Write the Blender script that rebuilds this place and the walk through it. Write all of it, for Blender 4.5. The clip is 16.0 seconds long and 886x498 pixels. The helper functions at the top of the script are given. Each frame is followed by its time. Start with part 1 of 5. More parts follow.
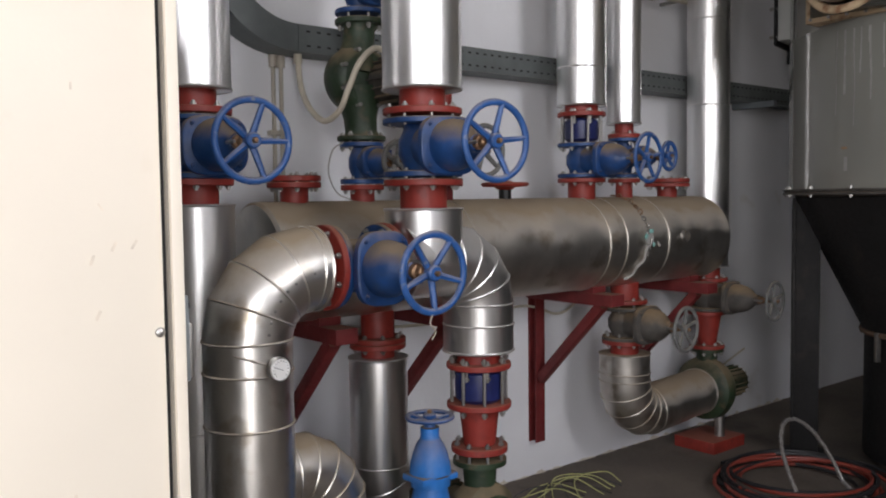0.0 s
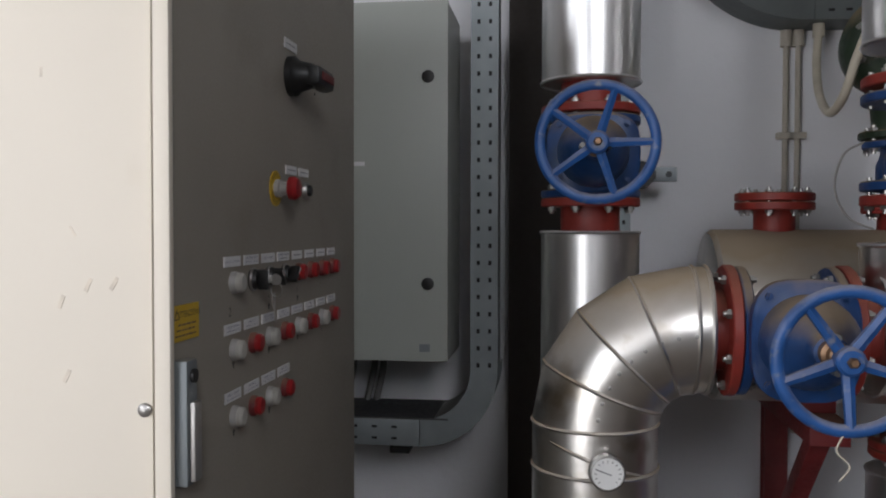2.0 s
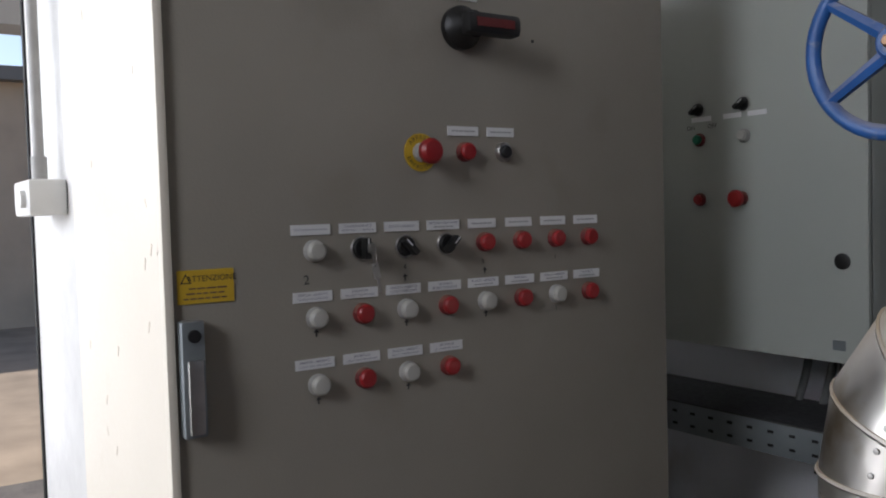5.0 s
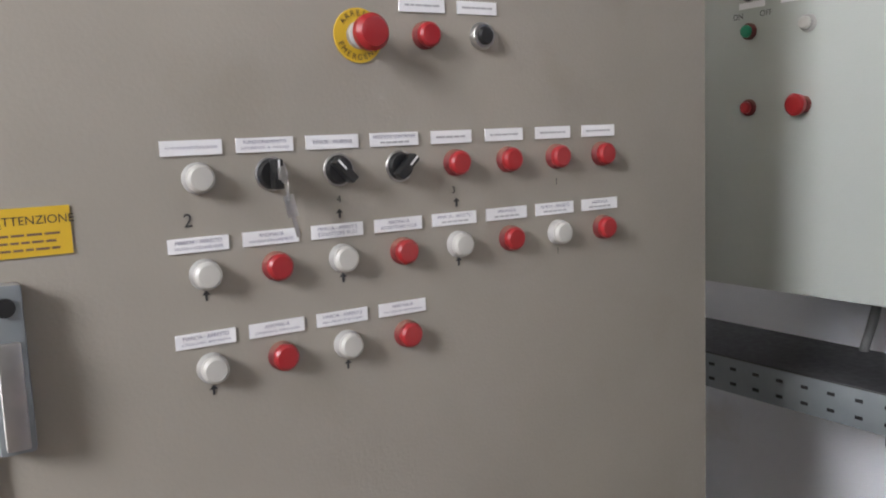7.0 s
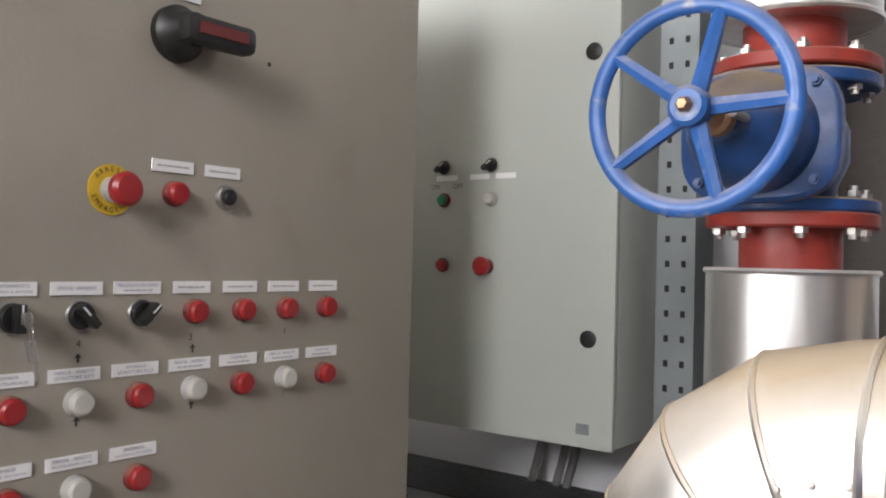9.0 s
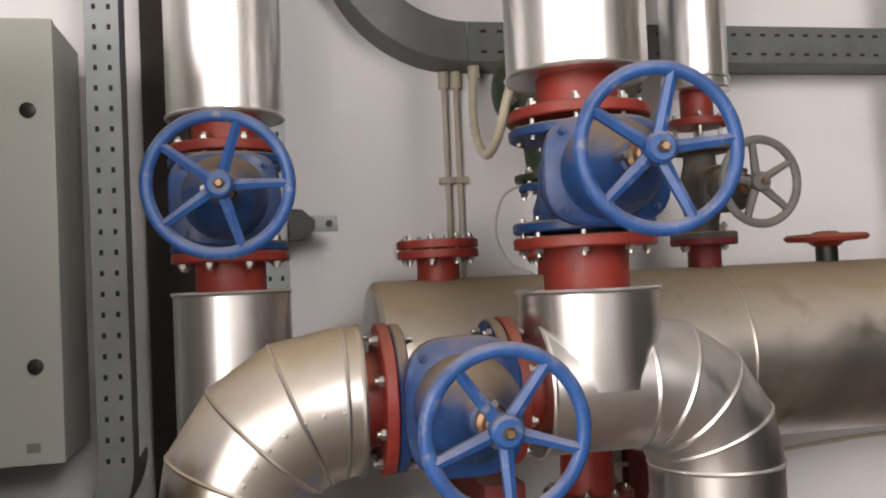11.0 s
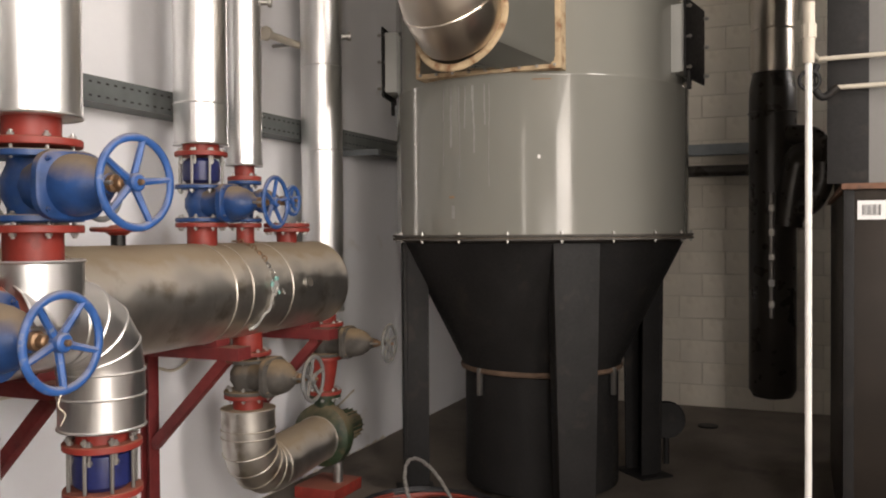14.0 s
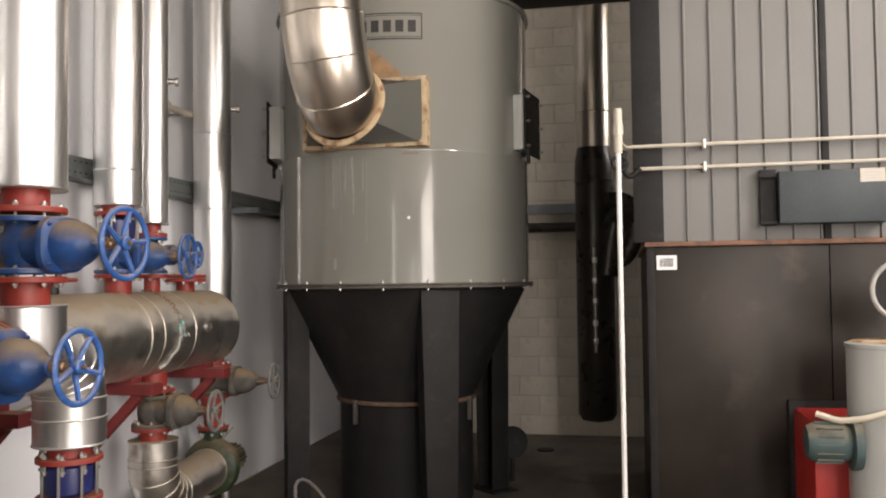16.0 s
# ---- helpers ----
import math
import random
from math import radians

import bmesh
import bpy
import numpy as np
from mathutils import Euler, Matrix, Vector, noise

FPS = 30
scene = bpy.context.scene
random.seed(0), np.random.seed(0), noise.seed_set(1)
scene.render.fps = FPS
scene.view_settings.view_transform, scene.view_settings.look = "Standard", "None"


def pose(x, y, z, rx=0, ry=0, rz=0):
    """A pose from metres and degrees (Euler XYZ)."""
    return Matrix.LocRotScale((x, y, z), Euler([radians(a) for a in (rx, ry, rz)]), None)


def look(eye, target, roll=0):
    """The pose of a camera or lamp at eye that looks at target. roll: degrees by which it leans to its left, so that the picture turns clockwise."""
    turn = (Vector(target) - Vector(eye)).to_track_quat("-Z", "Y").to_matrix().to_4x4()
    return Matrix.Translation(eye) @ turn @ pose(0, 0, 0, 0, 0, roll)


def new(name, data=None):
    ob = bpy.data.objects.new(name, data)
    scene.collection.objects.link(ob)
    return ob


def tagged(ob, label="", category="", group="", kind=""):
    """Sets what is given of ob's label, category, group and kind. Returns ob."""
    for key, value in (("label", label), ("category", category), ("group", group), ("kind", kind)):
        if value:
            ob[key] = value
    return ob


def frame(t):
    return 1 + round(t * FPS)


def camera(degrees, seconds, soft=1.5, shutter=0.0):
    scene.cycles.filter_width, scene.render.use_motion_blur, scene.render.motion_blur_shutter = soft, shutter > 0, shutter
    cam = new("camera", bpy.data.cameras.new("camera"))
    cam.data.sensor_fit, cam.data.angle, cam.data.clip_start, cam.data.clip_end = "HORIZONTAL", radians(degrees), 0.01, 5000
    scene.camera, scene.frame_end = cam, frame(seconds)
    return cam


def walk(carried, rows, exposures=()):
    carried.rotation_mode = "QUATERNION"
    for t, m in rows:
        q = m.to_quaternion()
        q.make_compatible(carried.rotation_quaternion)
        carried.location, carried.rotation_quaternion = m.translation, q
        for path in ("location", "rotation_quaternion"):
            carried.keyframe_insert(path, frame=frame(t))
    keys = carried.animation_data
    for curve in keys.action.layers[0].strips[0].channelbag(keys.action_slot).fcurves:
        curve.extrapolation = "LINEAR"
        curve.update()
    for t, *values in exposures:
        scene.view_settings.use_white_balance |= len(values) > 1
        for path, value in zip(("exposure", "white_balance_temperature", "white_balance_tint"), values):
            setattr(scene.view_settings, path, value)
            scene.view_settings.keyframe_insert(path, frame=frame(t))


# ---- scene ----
cam = camera(54.6, 16.0, 2.0)
PATH = [
    (0, (0.432, 0.419, 1.555), (1.697, 1.964, 1.435), -0.7),
    (0.5, (0.747, 0.49, 1.552), (1.751, 2.215, 1.421), 0.1),
    (1, (0.978, 0.655, 1.537), (1.683, 2.524, 1.439), 0.2),
    (1.5, (1.216, 0.792, 1.54), (1.481, 2.774, 1.485), -0.5),
    (2, (1.524, 0.905, 1.552), (1.254, 2.886, 1.5), 0.1),
    (2.5, (1.711, 1.07, 1.528), (1.082, 2.967, 1.448), -0.0),
    (3, (1.883, 1.176, 1.545), (0.906, 2.919, 1.473), -0.8),
    (3.5, (2.112, 1.239, 1.55), (0.846, 2.786, 1.489), -1.0),
    (4, (2.19, 1.311, 1.55), (0.764, 2.712, 1.482), -2.0),
    (4.5, (2.176, 1.459, 1.544), (0.636, 2.732, 1.463), -2.1),
    (5, (2.21, 1.579, 1.523), (0.551, 2.692, 1.433), -1.6),
    (5.2, (2.221, 1.643, 1.532), (0.526, 2.696, 1.404), -0.8),
    (7.3, (1.911, 1.877, 1.499), (0.231, 2.928, 1.229), -2.3),
    (7.5, (1.912, 1.872, 1.503), (0.249, 2.951, 1.237), -1.7),
    (8, (1.917, 1.866, 1.503), (0.324, 3.056, 1.287), -0.9),
    (8.5, (1.939, 1.843, 1.531), (0.495, 3.222, 1.42), 0.3),
    (9, (1.982, 1.754, 1.542), (0.764, 3.34, 1.569), 1.4),
    (9.5, (2.011, 1.632, 1.548), (1.129, 3.426, 1.62), 1.3),
    (10, (1.957, 1.514, 1.563), (1.565, 3.474, 1.651), 0.5),
    (12.3, (1.185, 0.918, 1.545), (2.431, 2.481, 1.459), -2.1),
    (12.5, (1.116, 0.905, 1.55), (2.497, 2.348, 1.456), -1.1),
    (13, (0.915, 0.815, 1.552), (2.514, 2.014, 1.468), 0.2),
    (13.5, (0.683, 0.747, 1.566), (2.421, 1.734, 1.501), -0.1),
    (14, (0.474, 0.747, 1.589), (2.316, 1.524, 1.551), -0.4),
    (14.5, (0.251, 0.699, 1.595), (2.131, 1.379, 1.594), 0.1),
    (15, (0.005, 0.634, 1.584), (1.894, 1.29, 1.629), 0.0),
    (15.5, (-0.172, 0.646, 1.581), (1.752, 1.189, 1.654), -0.7),
    (16, (-0.373, 0.714, 1.585), (1.583, 1.128, 1.66), -0.7),
]
EXPO = [(0, -0.02, 6300, 15), (0.5, 0.05, 6300, 15), (1.5, -0.25, 6200, 14), (2.5, -0.5, 6000, 13), (3.5, -0.15, 5900, 12), (4.2, -0.1, 5900, 12), (5, 0.12, 5900, 13),
        (7.3, 1.97, 6100, 14), (8, 1.95, 6100, 14), (8.5, 1.8, 6200, 14), (9, 1.5, 6400, 14), (9.5, 1.1, 6600, 15), (10, 0.82, 6900, 17), (12.3, 0.45, 7100, 17),
        (13.5, 0.72, 7200, 16), (16, 0.8, 7100, 16)]
walk(cam, [(t, look(e, g, r)) for t, e, g, r in PATH], EXPO)

# ---- world and light ----
world = bpy.data.worlds.new("sky")
scene.world = world
world.use_nodes = True
wn = world.node_tree.nodes
sky = wn.new("ShaderNodeTexSky")
sky.sky_type, sky.sun_disc = 'NISHITA', False
sky.sun_elevation, sky.sun_rotation = radians(44), radians(252)
world.node_tree.links.new(sky.outputs[0], wn["Background"].inputs[0])
wn["Background"].inputs[1].default_value = 0.12
sun = new("sun", bpy.data.lights.new("sun", 'SUN'))
sun.data.energy, sun.data.angle, sun.data.color = 3.5, radians(0.5), (1, 0.94, 0.85)
sun.matrix_world = look((-9, -3, 9), (0, 0, 0))


def daylight(eye, target, w, h, watts, tint=(1, 0.98, 0.95)):
    lamp = new("daylight", bpy.data.lights.new("daylight", 'AREA'))
    lamp.data.shape, lamp.data.size, lamp.data.size_y = 'RECTANGLE', w, h
    lamp.data.energy, lamp.data.color = watts, tint
    lamp.matrix_world = look(eye, target)


daylight((-0.8, -1.75, 1.9), (-0.8, 2, 1.9), 2.3, 3.4, 135)
daylight((-2.95, -.95, 2.85), (0, -.95, 2.65), .5, 2.1, 92)
daylight((2.7, -1.75, 3.35), (2.5, 2, 2.5), 1.1, 1.6, 80)
daylight((7.65, -1.75, 3.9), (7.6, 2, 4.6), 1.2, 1.3, 17)
daylight((-2.95, 1.98, 1.35), (0, 1.98, 1.35), 1.3, 2.3, 20)


# ---- materials ----
def mat(name, color, rough=0.5, metal=0.0, vary=0.12, scale=6.0, dust=0.0, dust_color=(0.27, 0.21, 0.14), bump=0.1,
        fine=60.0, stain=None, stain_at=0.62, coat=0.0, streak=None, dent=0.0, dent_scale=7.0, spec=0.5):
    m = bpy.data.materials.new(name)
    m.use_nodes = True
    n, l = m.node_tree.nodes, m.node_tree.links
    b = n["Principled BSDF"]
    b.inputs["Metallic"].default_value = metal
    b.inputs["Coat Weight"].default_value = coat
    b.inputs["Specular IOR Level"].default_value = spec
    tc = n.new("ShaderNodeTexCoord")
    src = tc.outputs["Object"]
    if streak:
        mp = n.new("ShaderNodeMapping")
        mp.inputs["Scale"].default_value = streak
        l.new(src, mp.inputs[0])
        src = mp.outputs[0]
    big = n.new("ShaderNodeTexNoise")
    big.inputs["Scale"].default_value, big.inputs["Detail"].default_value = scale, 5
    l.new(src, big.inputs["Vector"])
    small = n.new("ShaderNodeTexNoise")
    small.inputs["Scale"].default_value, small.inputs["Detail"].default_value = fine, 4
    l.new(src, small.inputs["Vector"])
    ramp = n.new("ShaderNodeMapRange")
    ramp.inputs["From Min"].default_value, ramp.inputs["From Max"].default_value = 0.3, 0.7
    ramp.inputs["To Min"].default_value, ramp.inputs["To Max"].default_value = 1 - vary, 1 + vary
    l.new(big.outputs[0], ramp.inputs["Value"])
    col = n.new("ShaderNodeMix")
    col.data_type, col.blend_type = 'RGBA', 'MULTIPLY'
    col.inputs[0].default_value = 1
    col.inputs[6].default_value = (*color, 1)
    l.new(ramp.outputs[0], col.inputs[7])
    out = col.outputs[2]
    rough_out = None
    if stain:
        st = n.new("ShaderNodeMapRange")
        st.inputs["From Min"].default_value, st.inputs["From Max"].default_value = stain_at, stain_at + 0.2
        mixn = n.new("ShaderNodeTexNoise")
        mixn.inputs["Scale"].default_value, mixn.inputs["Detail"].default_value = scale * 1.7, 8
        l.new(src, mixn.inputs["Vector"])
        l.new(mixn.outputs[0], st.inputs["Value"])
        mx = n.new("ShaderNodeMix")
        mx.data_type = 'RGBA'
        l.new(st.outputs[0], mx.inputs[0])
        l.new(out, mx.inputs[6])
        mx.inputs[7].default_value = (*stain, 1)
        out = mx.outputs[2]
    rr = n.new("ShaderNodeMapRange")
    rr.inputs["From Min"].default_value, rr.inputs["From Max"].default_value = 0.3, 0.7
    rr.inputs["To Min"].default_value, rr.inputs["To Max"].default_value = max(rough - (0.02 if metal else 0.07), 0.03), min(rough + (0.03 if metal else 0.1), 1)
    l.new(small.outputs[0], rr.inputs["Value"])
    rough_out = rr.outputs[0]
    if dust:
        ge = n.new("ShaderNodeNewGeometry")
        sep = n.new("ShaderNodeSeparateXYZ")
        l.new(ge.outputs["Normal"], sep.inputs[0])
        ad = n.new("ShaderNodeMath")
        ad.operation = 'MULTIPLY_ADD'
        ad.inputs[1].default_value, ad.inputs[2].default_value = 0.9, -0.45
        l.new(big.outputs[0], ad.inputs[0])
        ad2 = n.new("ShaderNodeMath")
        l.new(sep.outputs[2], ad2.inputs[0])
        l.new(ad.outputs[0], ad2.inputs[1])
        dr = n.new("ShaderNodeMapRange")
        dr.inputs["From Min"].default_value, dr.inputs["From Max"].default_value = 0.15, 0.8
        dr.inputs["To Max"].default_value = dust
        l.new(ad2.outputs[0], dr.inputs["Value"])
        dm = n.new("ShaderNodeMix")
        dm.data_type = 'RGBA'
        l.new(dr.outputs[0], dm.inputs[0])
        l.new(out, dm.inputs[6])
        dm.inputs[7].default_value = (*dust_color, 1)
        out = dm.outputs[2]
        dro = n.new("ShaderNodeMix")
        l.new(dr.outputs[0], dro.inputs[0])
        l.new(rough_out, dro.inputs[2])
        dro.inputs[3].default_value = 0.9
        rough_out = dro.outputs[0]
        if metal:
            me = n.new("ShaderNodeMapRange")
            me.inputs["To Min"].default_value, me.inputs["To Max"].default_value = metal, 0
            l.new(dr.outputs[0], me.inputs["Value"])
            l.new(me.outputs[0], b.inputs["Metallic"])
    l.new(out, b.inputs["Base Color"])
    l.new(rough_out, b.inputs["Roughness"])
    if bump:
        bp = n.new("ShaderNodeBump")
        bp.inputs["Strength"].default_value, bp.inputs["Distance"].default_value = bump, 0.004
        l.new(small.outputs[0], bp.inputs["Height"])
        l.new(bp.outputs[0], b.inputs["Normal"])
        if dent:
            dn = n.new("ShaderNodeTexNoise")
            dn.inputs["Scale"].default_value, dn.inputs["Detail"].default_value = dent_scale, 2
            l.new(tc.outputs["Object"], dn.inputs["Vector"])
            db = n.new("ShaderNodeBump")
            db.inputs["Strength"].default_value, db.inputs["Distance"].default_value = dent, 0.02
            l.new(dn.outputs[0], db.inputs["Height"])
            l.new(db.outputs[0], bp.inputs["Normal"])
    return m


ALU = mat("aluminium_cladding", (0.8, 0.795, 0.785), 0.33, 1.0, 0.06, 1.0, 0.3, bump=0.006, fine=3.0, streak=(30, 30, 2.5), dent=0.03, dent_scale=4.0)
ALU_D = mat("dusty_aluminium", (0.66, 0.63, 0.58), 0.4, 1.0, 0.25, 5, 0.95, (0.30, 0.23, 0.15), bump=0.03, fine=40, stain=(0.34, 0.28, 0.21), stain_at=0.56, dent=0.2, dent_scale=6.0)
ALU_E = mat("dusty_elbow_cladding", (0.76, 0.74, 0.7), 0.31, 1.0, 0.06, 6, 0.95, (0.36, 0.28, 0.185), bump=0.01, fine=22, stain=(0.46, 0.39, 0.29), stain_at=0.56, dent=0.2, dent_scale=9.0)
STEEL = mat("stainless_steel", (0.68, 0.62, 0.54), 0.3, 1.0, 0.06, 4, bump=0.006)
ZINC = mat("zinc_plated_steel", (0.42, 0.41, 0.39), 0.42, 1.0, 0.08, 40, bump=0.02)
GALV = mat("galvanised_tray", (0.25, 0.275, 0.285), 0.5, 0.5, 0.12, 9, 0.3, bump=0.05)
BLUE = mat("blue_valve_paint", (0.011, 0.05, 0.17), 0.42, 0, 0.3, 14, 0.95, (0.24, 0.18, 0.115), bump=0.3, stain=(0.03, 0.06, 0.14), stain_at=0.6)
BLUEW = mat("blue_wheel_paint", (0.018, 0.08, 0.26), 0.4, 0, 0.2, 20, 0.5, (0.36, 0.31, 0.25), bump=0.25, stain=(0.27, 0.26, 0.25), stain_at=0.6)
BLUEC = mat("bright_blue_paint", (0.025, 0.17, 0.52), 0.45, 0, 0.25, 14, 0.95, (0.22, 0.17, 0.12), bump=0.25)
RED = mat("red_primer", (0.25, 0.029, 0.02), 0.5, 0, 0.2, 14, 0.5, (0.28, 0.14, 0.09), bump=0.2, stain=(0.15, 0.024, 0.018), stain_at=0.58)
DRED = mat("dark_red_primer", (0.15, 0.018, 0.018), 0.6, 0, 0.25, 10, 0.4, bump=0.2)
GREYV = mat("dusty_grey_valve", (0.075, 0.068, 0.06), 0.7, 0, 0.3, 12, 0.95, (0.24, 0.17, 0.10), bump=0.3)
GREYW = mat("grey_wheel", (0.15, 0.15, 0.145), 0.55, 0, 0.2, 20, 0.3, bump=0.2)
GREEN = mat("green_pump_paint", (0.019, 0.036, 0.017), 0.5, 0, 0.4, 12, 0.9, (0.2, 0.15, 0.09), bump=0.25, stain=(0.085, 0.065, 0.035), stain_at=0.55)
BRASS = mat("worn_brass", (0.32, 0.2, 0.12), 0.45, 0.8, 0.2, 30, bump=0.1)
BLACK = mat("black_plastic", (0.009, 0.009, 0.009), 0.45, 0, 0.2, 30, bump=0.05)
DGAP = mat("dark_gasket", (0.02, 0.02, 0.02), 0.9, 0, 0.2, 30)
SIGHT = mat("dark_blue_body", (0.012, 0.018, 0.09), 0.35, 0, 0.3, 20, bump=0.2)
# cabinet in two tones: pale carries the lit side, darker the shaded door
CREAM = mat("lit_cabinet_cream", (0.77, 0.71, 0.6), 0.5, 0, 0.03, 2.5, bump=0.05, fine=140, stain=(0.68, 0.6, 0.47), stain_at=0.64)
TAUPE = mat("shaded_cabinet_taupe", (0.285, 0.26, 0.218), 0.5, 0, 0.09, 2.5, bump=0.08, fine=220, stain=(0.235, 0.21, 0.17), stain_at=0.6)
C2M = mat("pale_grey_enclosure_paint", (0.39, 0.41, 0.375), 0.42, 0, 0.04, 2.0, bump=0.06, fine=200)
PLASTER = mat("white_plaster", (0.79, 0.795, 0.82), 0.9, 0, 0.06, 1.4, bump=0.35, fine=35, stain=(0.5, 0.45, 0.37), stain_at=0.66)
BLOCK = mat("painted_block", (0.7, 0.65, 0.56), 0.9, 0, 0.1, 3, bump=0.5, fine=60, stain=(0.6, 0.54, 0.45), stain_at=0.62)
# assumed grey of the unseen walls, chosen to limit bounced light
BARE = mat("unseen_wall_grey", (0.3, 0.285, 0.265), 0.95, 0, 0.15, 1.2, bump=0.3, fine=30)
MORTAR = mat("mortar", (0.6, 0.555, 0.475), 0.95, 0, 0.1, 8, bump=0.4)
FLOOR = mat("dusty_concrete", (0.135, 0.113, 0.092), 0.85, 0, 0.25, 1.6, bump=0.5, fine=45, stain=(0.085, 0.07, 0.058), stain_at=0.54)
CEIL = mat("ceiling_concrete", (0.2, 0.19, 0.175), 0.9, 0, 0.1, 1.5, bump=0.2)
COLL = mat("grey_collector_paint", (0.225, 0.225, 0.2), 0.14, 0, 0.04, 1.0, bump=0.01, fine=2.5, coat=0.5)
COLL2 = mat("pale_grey_box_paint", (0.42, 0.43, 0.41), 0.4, 0, 0.06, 3)
SCUFF = mat("faint_scuff", (0.69, 0.62, 0.51), 0.6, 0, 0.15, 40)
RUN = mat("faded_paint_run", (0.29, 0.29, 0.265), 0.35, 0, 0.15, 30)
DSTEEL = mat("dark_steel_paint", (0.013, 0.0125, 0.0125), 0.6, 0, 0.2, 5, bump=0.1, spec=0.25, stain=(0.03, 0.025, 0.021), stain_at=0.6)
RUST = mat("rusty_cream_frame", (0.5, 0.38, 0.24), 0.8, 0, 0.2, 9, bump=0.4, stain=(0.2, 0.08, 0.03), stain_at=0.5)
RUSTP = mat("rust_stain", (0.28, 0.17, 0.09), 0.8, 0, 0.3, 14)
LEDGE = mat("rusty_red_ledge", (0.19, 0.095, 0.06), 0.75, 0, 0.3, 9, bump=0.3, stain=(0.07, 0.05, 0.04), stain_at=0.55)
TURQ = mat("faded_turquoise_plastic", (0.25, 0.5, 0.46), 0.5, 0, 0.2, 30)
RIMB = mat("brown_seal", (0.14, 0.09, 0.06), 0.8, 0, 0.3, 20)
BOIL = mat("dark_brown_boiler_panel", (0.024, 0.019, 0.0155), 0.4, 0.35, 0.3, 2.2, spec=0.3, bump=0.12, fine=50, stain=(0.058, 0.045, 0.035), stain_at=0.6)
CORR = mat("grey_cladding_sheet", (0.155, 0.153, 0.145), 0.55, 0.0, 0.05, 2, bump=0.05)
PIPEB = mat("black_pipe_lagging", (0.034, 0.029, 0.024), 0.3, 0.0, 0.2, 6, bump=0.01, fine=9)
WHITEP = mat("white_painted_pipe", (0.72, 0.71, 0.68), 0.4, 0, 0.06, 12)
PIPEC = mat("cream_conduit", (0.46, 0.42, 0.35), 0.5, 0, 0.08, 15)
TEAL = mat("teal_motor_paint", (0.05, 0.085, 0.085), 0.55, 0, 0.25, 14, 0.6, bump=0.2)
SLATE = mat("slate_blue_hatch", (0.026, 0.036, 0.04), 0.55, 0, 0.15, 6, bump=0.1)
BURN = mat("burner_red", (0.45, 0.025, 0.02), 0.4, 0, 0.1, 6, bump=0.05)
WHITE = mat("white_label", (0.75, 0.75, 0.75), 0.5, 0, 0.02, 20)
PRNT = mat("violet_grey_print", (0.2, 0.19, 0.27), 0.6, 0, 0.1, 20)
INK = mat("print_ink", (0.03, 0.03, 0.03), 0.6, 0, 0.1, 20)
GREYI = mat("grey_print", (0.36, 0.36, 0.37), 0.6, 0, 0.1, 20)
YEL = mat("yellow_label", (0.6, 0.39, 0.02), 0.5, 0, 0.05, 20)
RBTN = mat("red_button_plastic", (0.29, 0.012, 0.014), 0.35, 0, 0.05, 30)
WBTN = mat("white_button_plastic", (0.44, 0.43, 0.39), 0.35, 0, 0.05, 30)
GBTN = mat("green_button_plastic", (0.01, 0.2, 0.1), 0.35, 0, 0.05, 30)
HOSER = mat("red_hose", (0.24, 0.045, 0.03), 0.4, 0, 0.1, 20)
HOSEB = mat("black_hose", (0.02, 0.02, 0.022), 0.45, 0, 0.1, 20)
HOSEG = mat("grey_hose", (0.35, 0.34, 0.32), 0.4, 0, 0.1, 20)
HOSET = mat("translucent_grey_hose", (0.17, 0.16, 0.15), 0.25, 0, 0.15, 20)
WIREY = mat("pale_yellow_green_wire", (0.42, 0.42, 0.17), 0.5, 0, 0.2, 20)
# galvanised colour darkened to hold the shade on the north wall tray
TRAYD = mat("shaded_galvanised_tray", (0.135, 0.15, 0.148), 0.55, 0.3, 0.15, 9, 0.4, bump=0.05)
TCOV = mat("dark_tray_cover", (0.05, 0.05, 0.052), 0.6, 0, 0.2, 6, bump=0.05)
HOSEC = mat("cream_hose", (0.55, 0.5, 0.4), 0.5, 0, 0.1, 20)
BPLATE = mat("dark_brown_panel", (0.045, 0.036, 0.03), 0.6, 0, 0.12, 3, bump=0.05)
EARTH = mat("sunlit_earth", (0.4, 0.3, 0.2), 0.95, 0, 0.2, 2, bump=0.4)
OCHRE = mat("ochre_render", (0.5, 0.4, 0.3), 0.9, 0, 0.1, 2, bump=0.3)
GLASS = mat("gauge_face", (0.78, 0.78, 0.76), 0.12, 0, 0.02, 20, bump=0)


# ---- builders ----
def part(name, bm, material, parent=None, label="", smooth=True):
    me = bpy.data.meshes.new(name)
    bmesh.ops.recalc_face_normals(bm, faces=bm.faces)
    bm.to_mesh(me)
    bm.free()
    me.materials.append(material)
    if smooth:
        me.shade_smooth()
        me.set_sharp_from_angle(angle=radians(38))
    ob = new(name, me)
    if parent:
        ob.parent = parent
    if label:
        tagged(ob, label)
    return ob


def thing(name, label, category, group="", at=(0, 0, 0)):
    ob = new(name)
    ob.location = at
    ob.empty_display_size = 0.05
    return tagged(ob, label, category, group)


def rel(parent):
    return Vector(parent.location) if parent else Vector()


def aim(p, d):
    return Matrix.Translation(p) @ Vector(d).normalized().to_track_quat("Z", "Y").to_matrix().to_4x4()


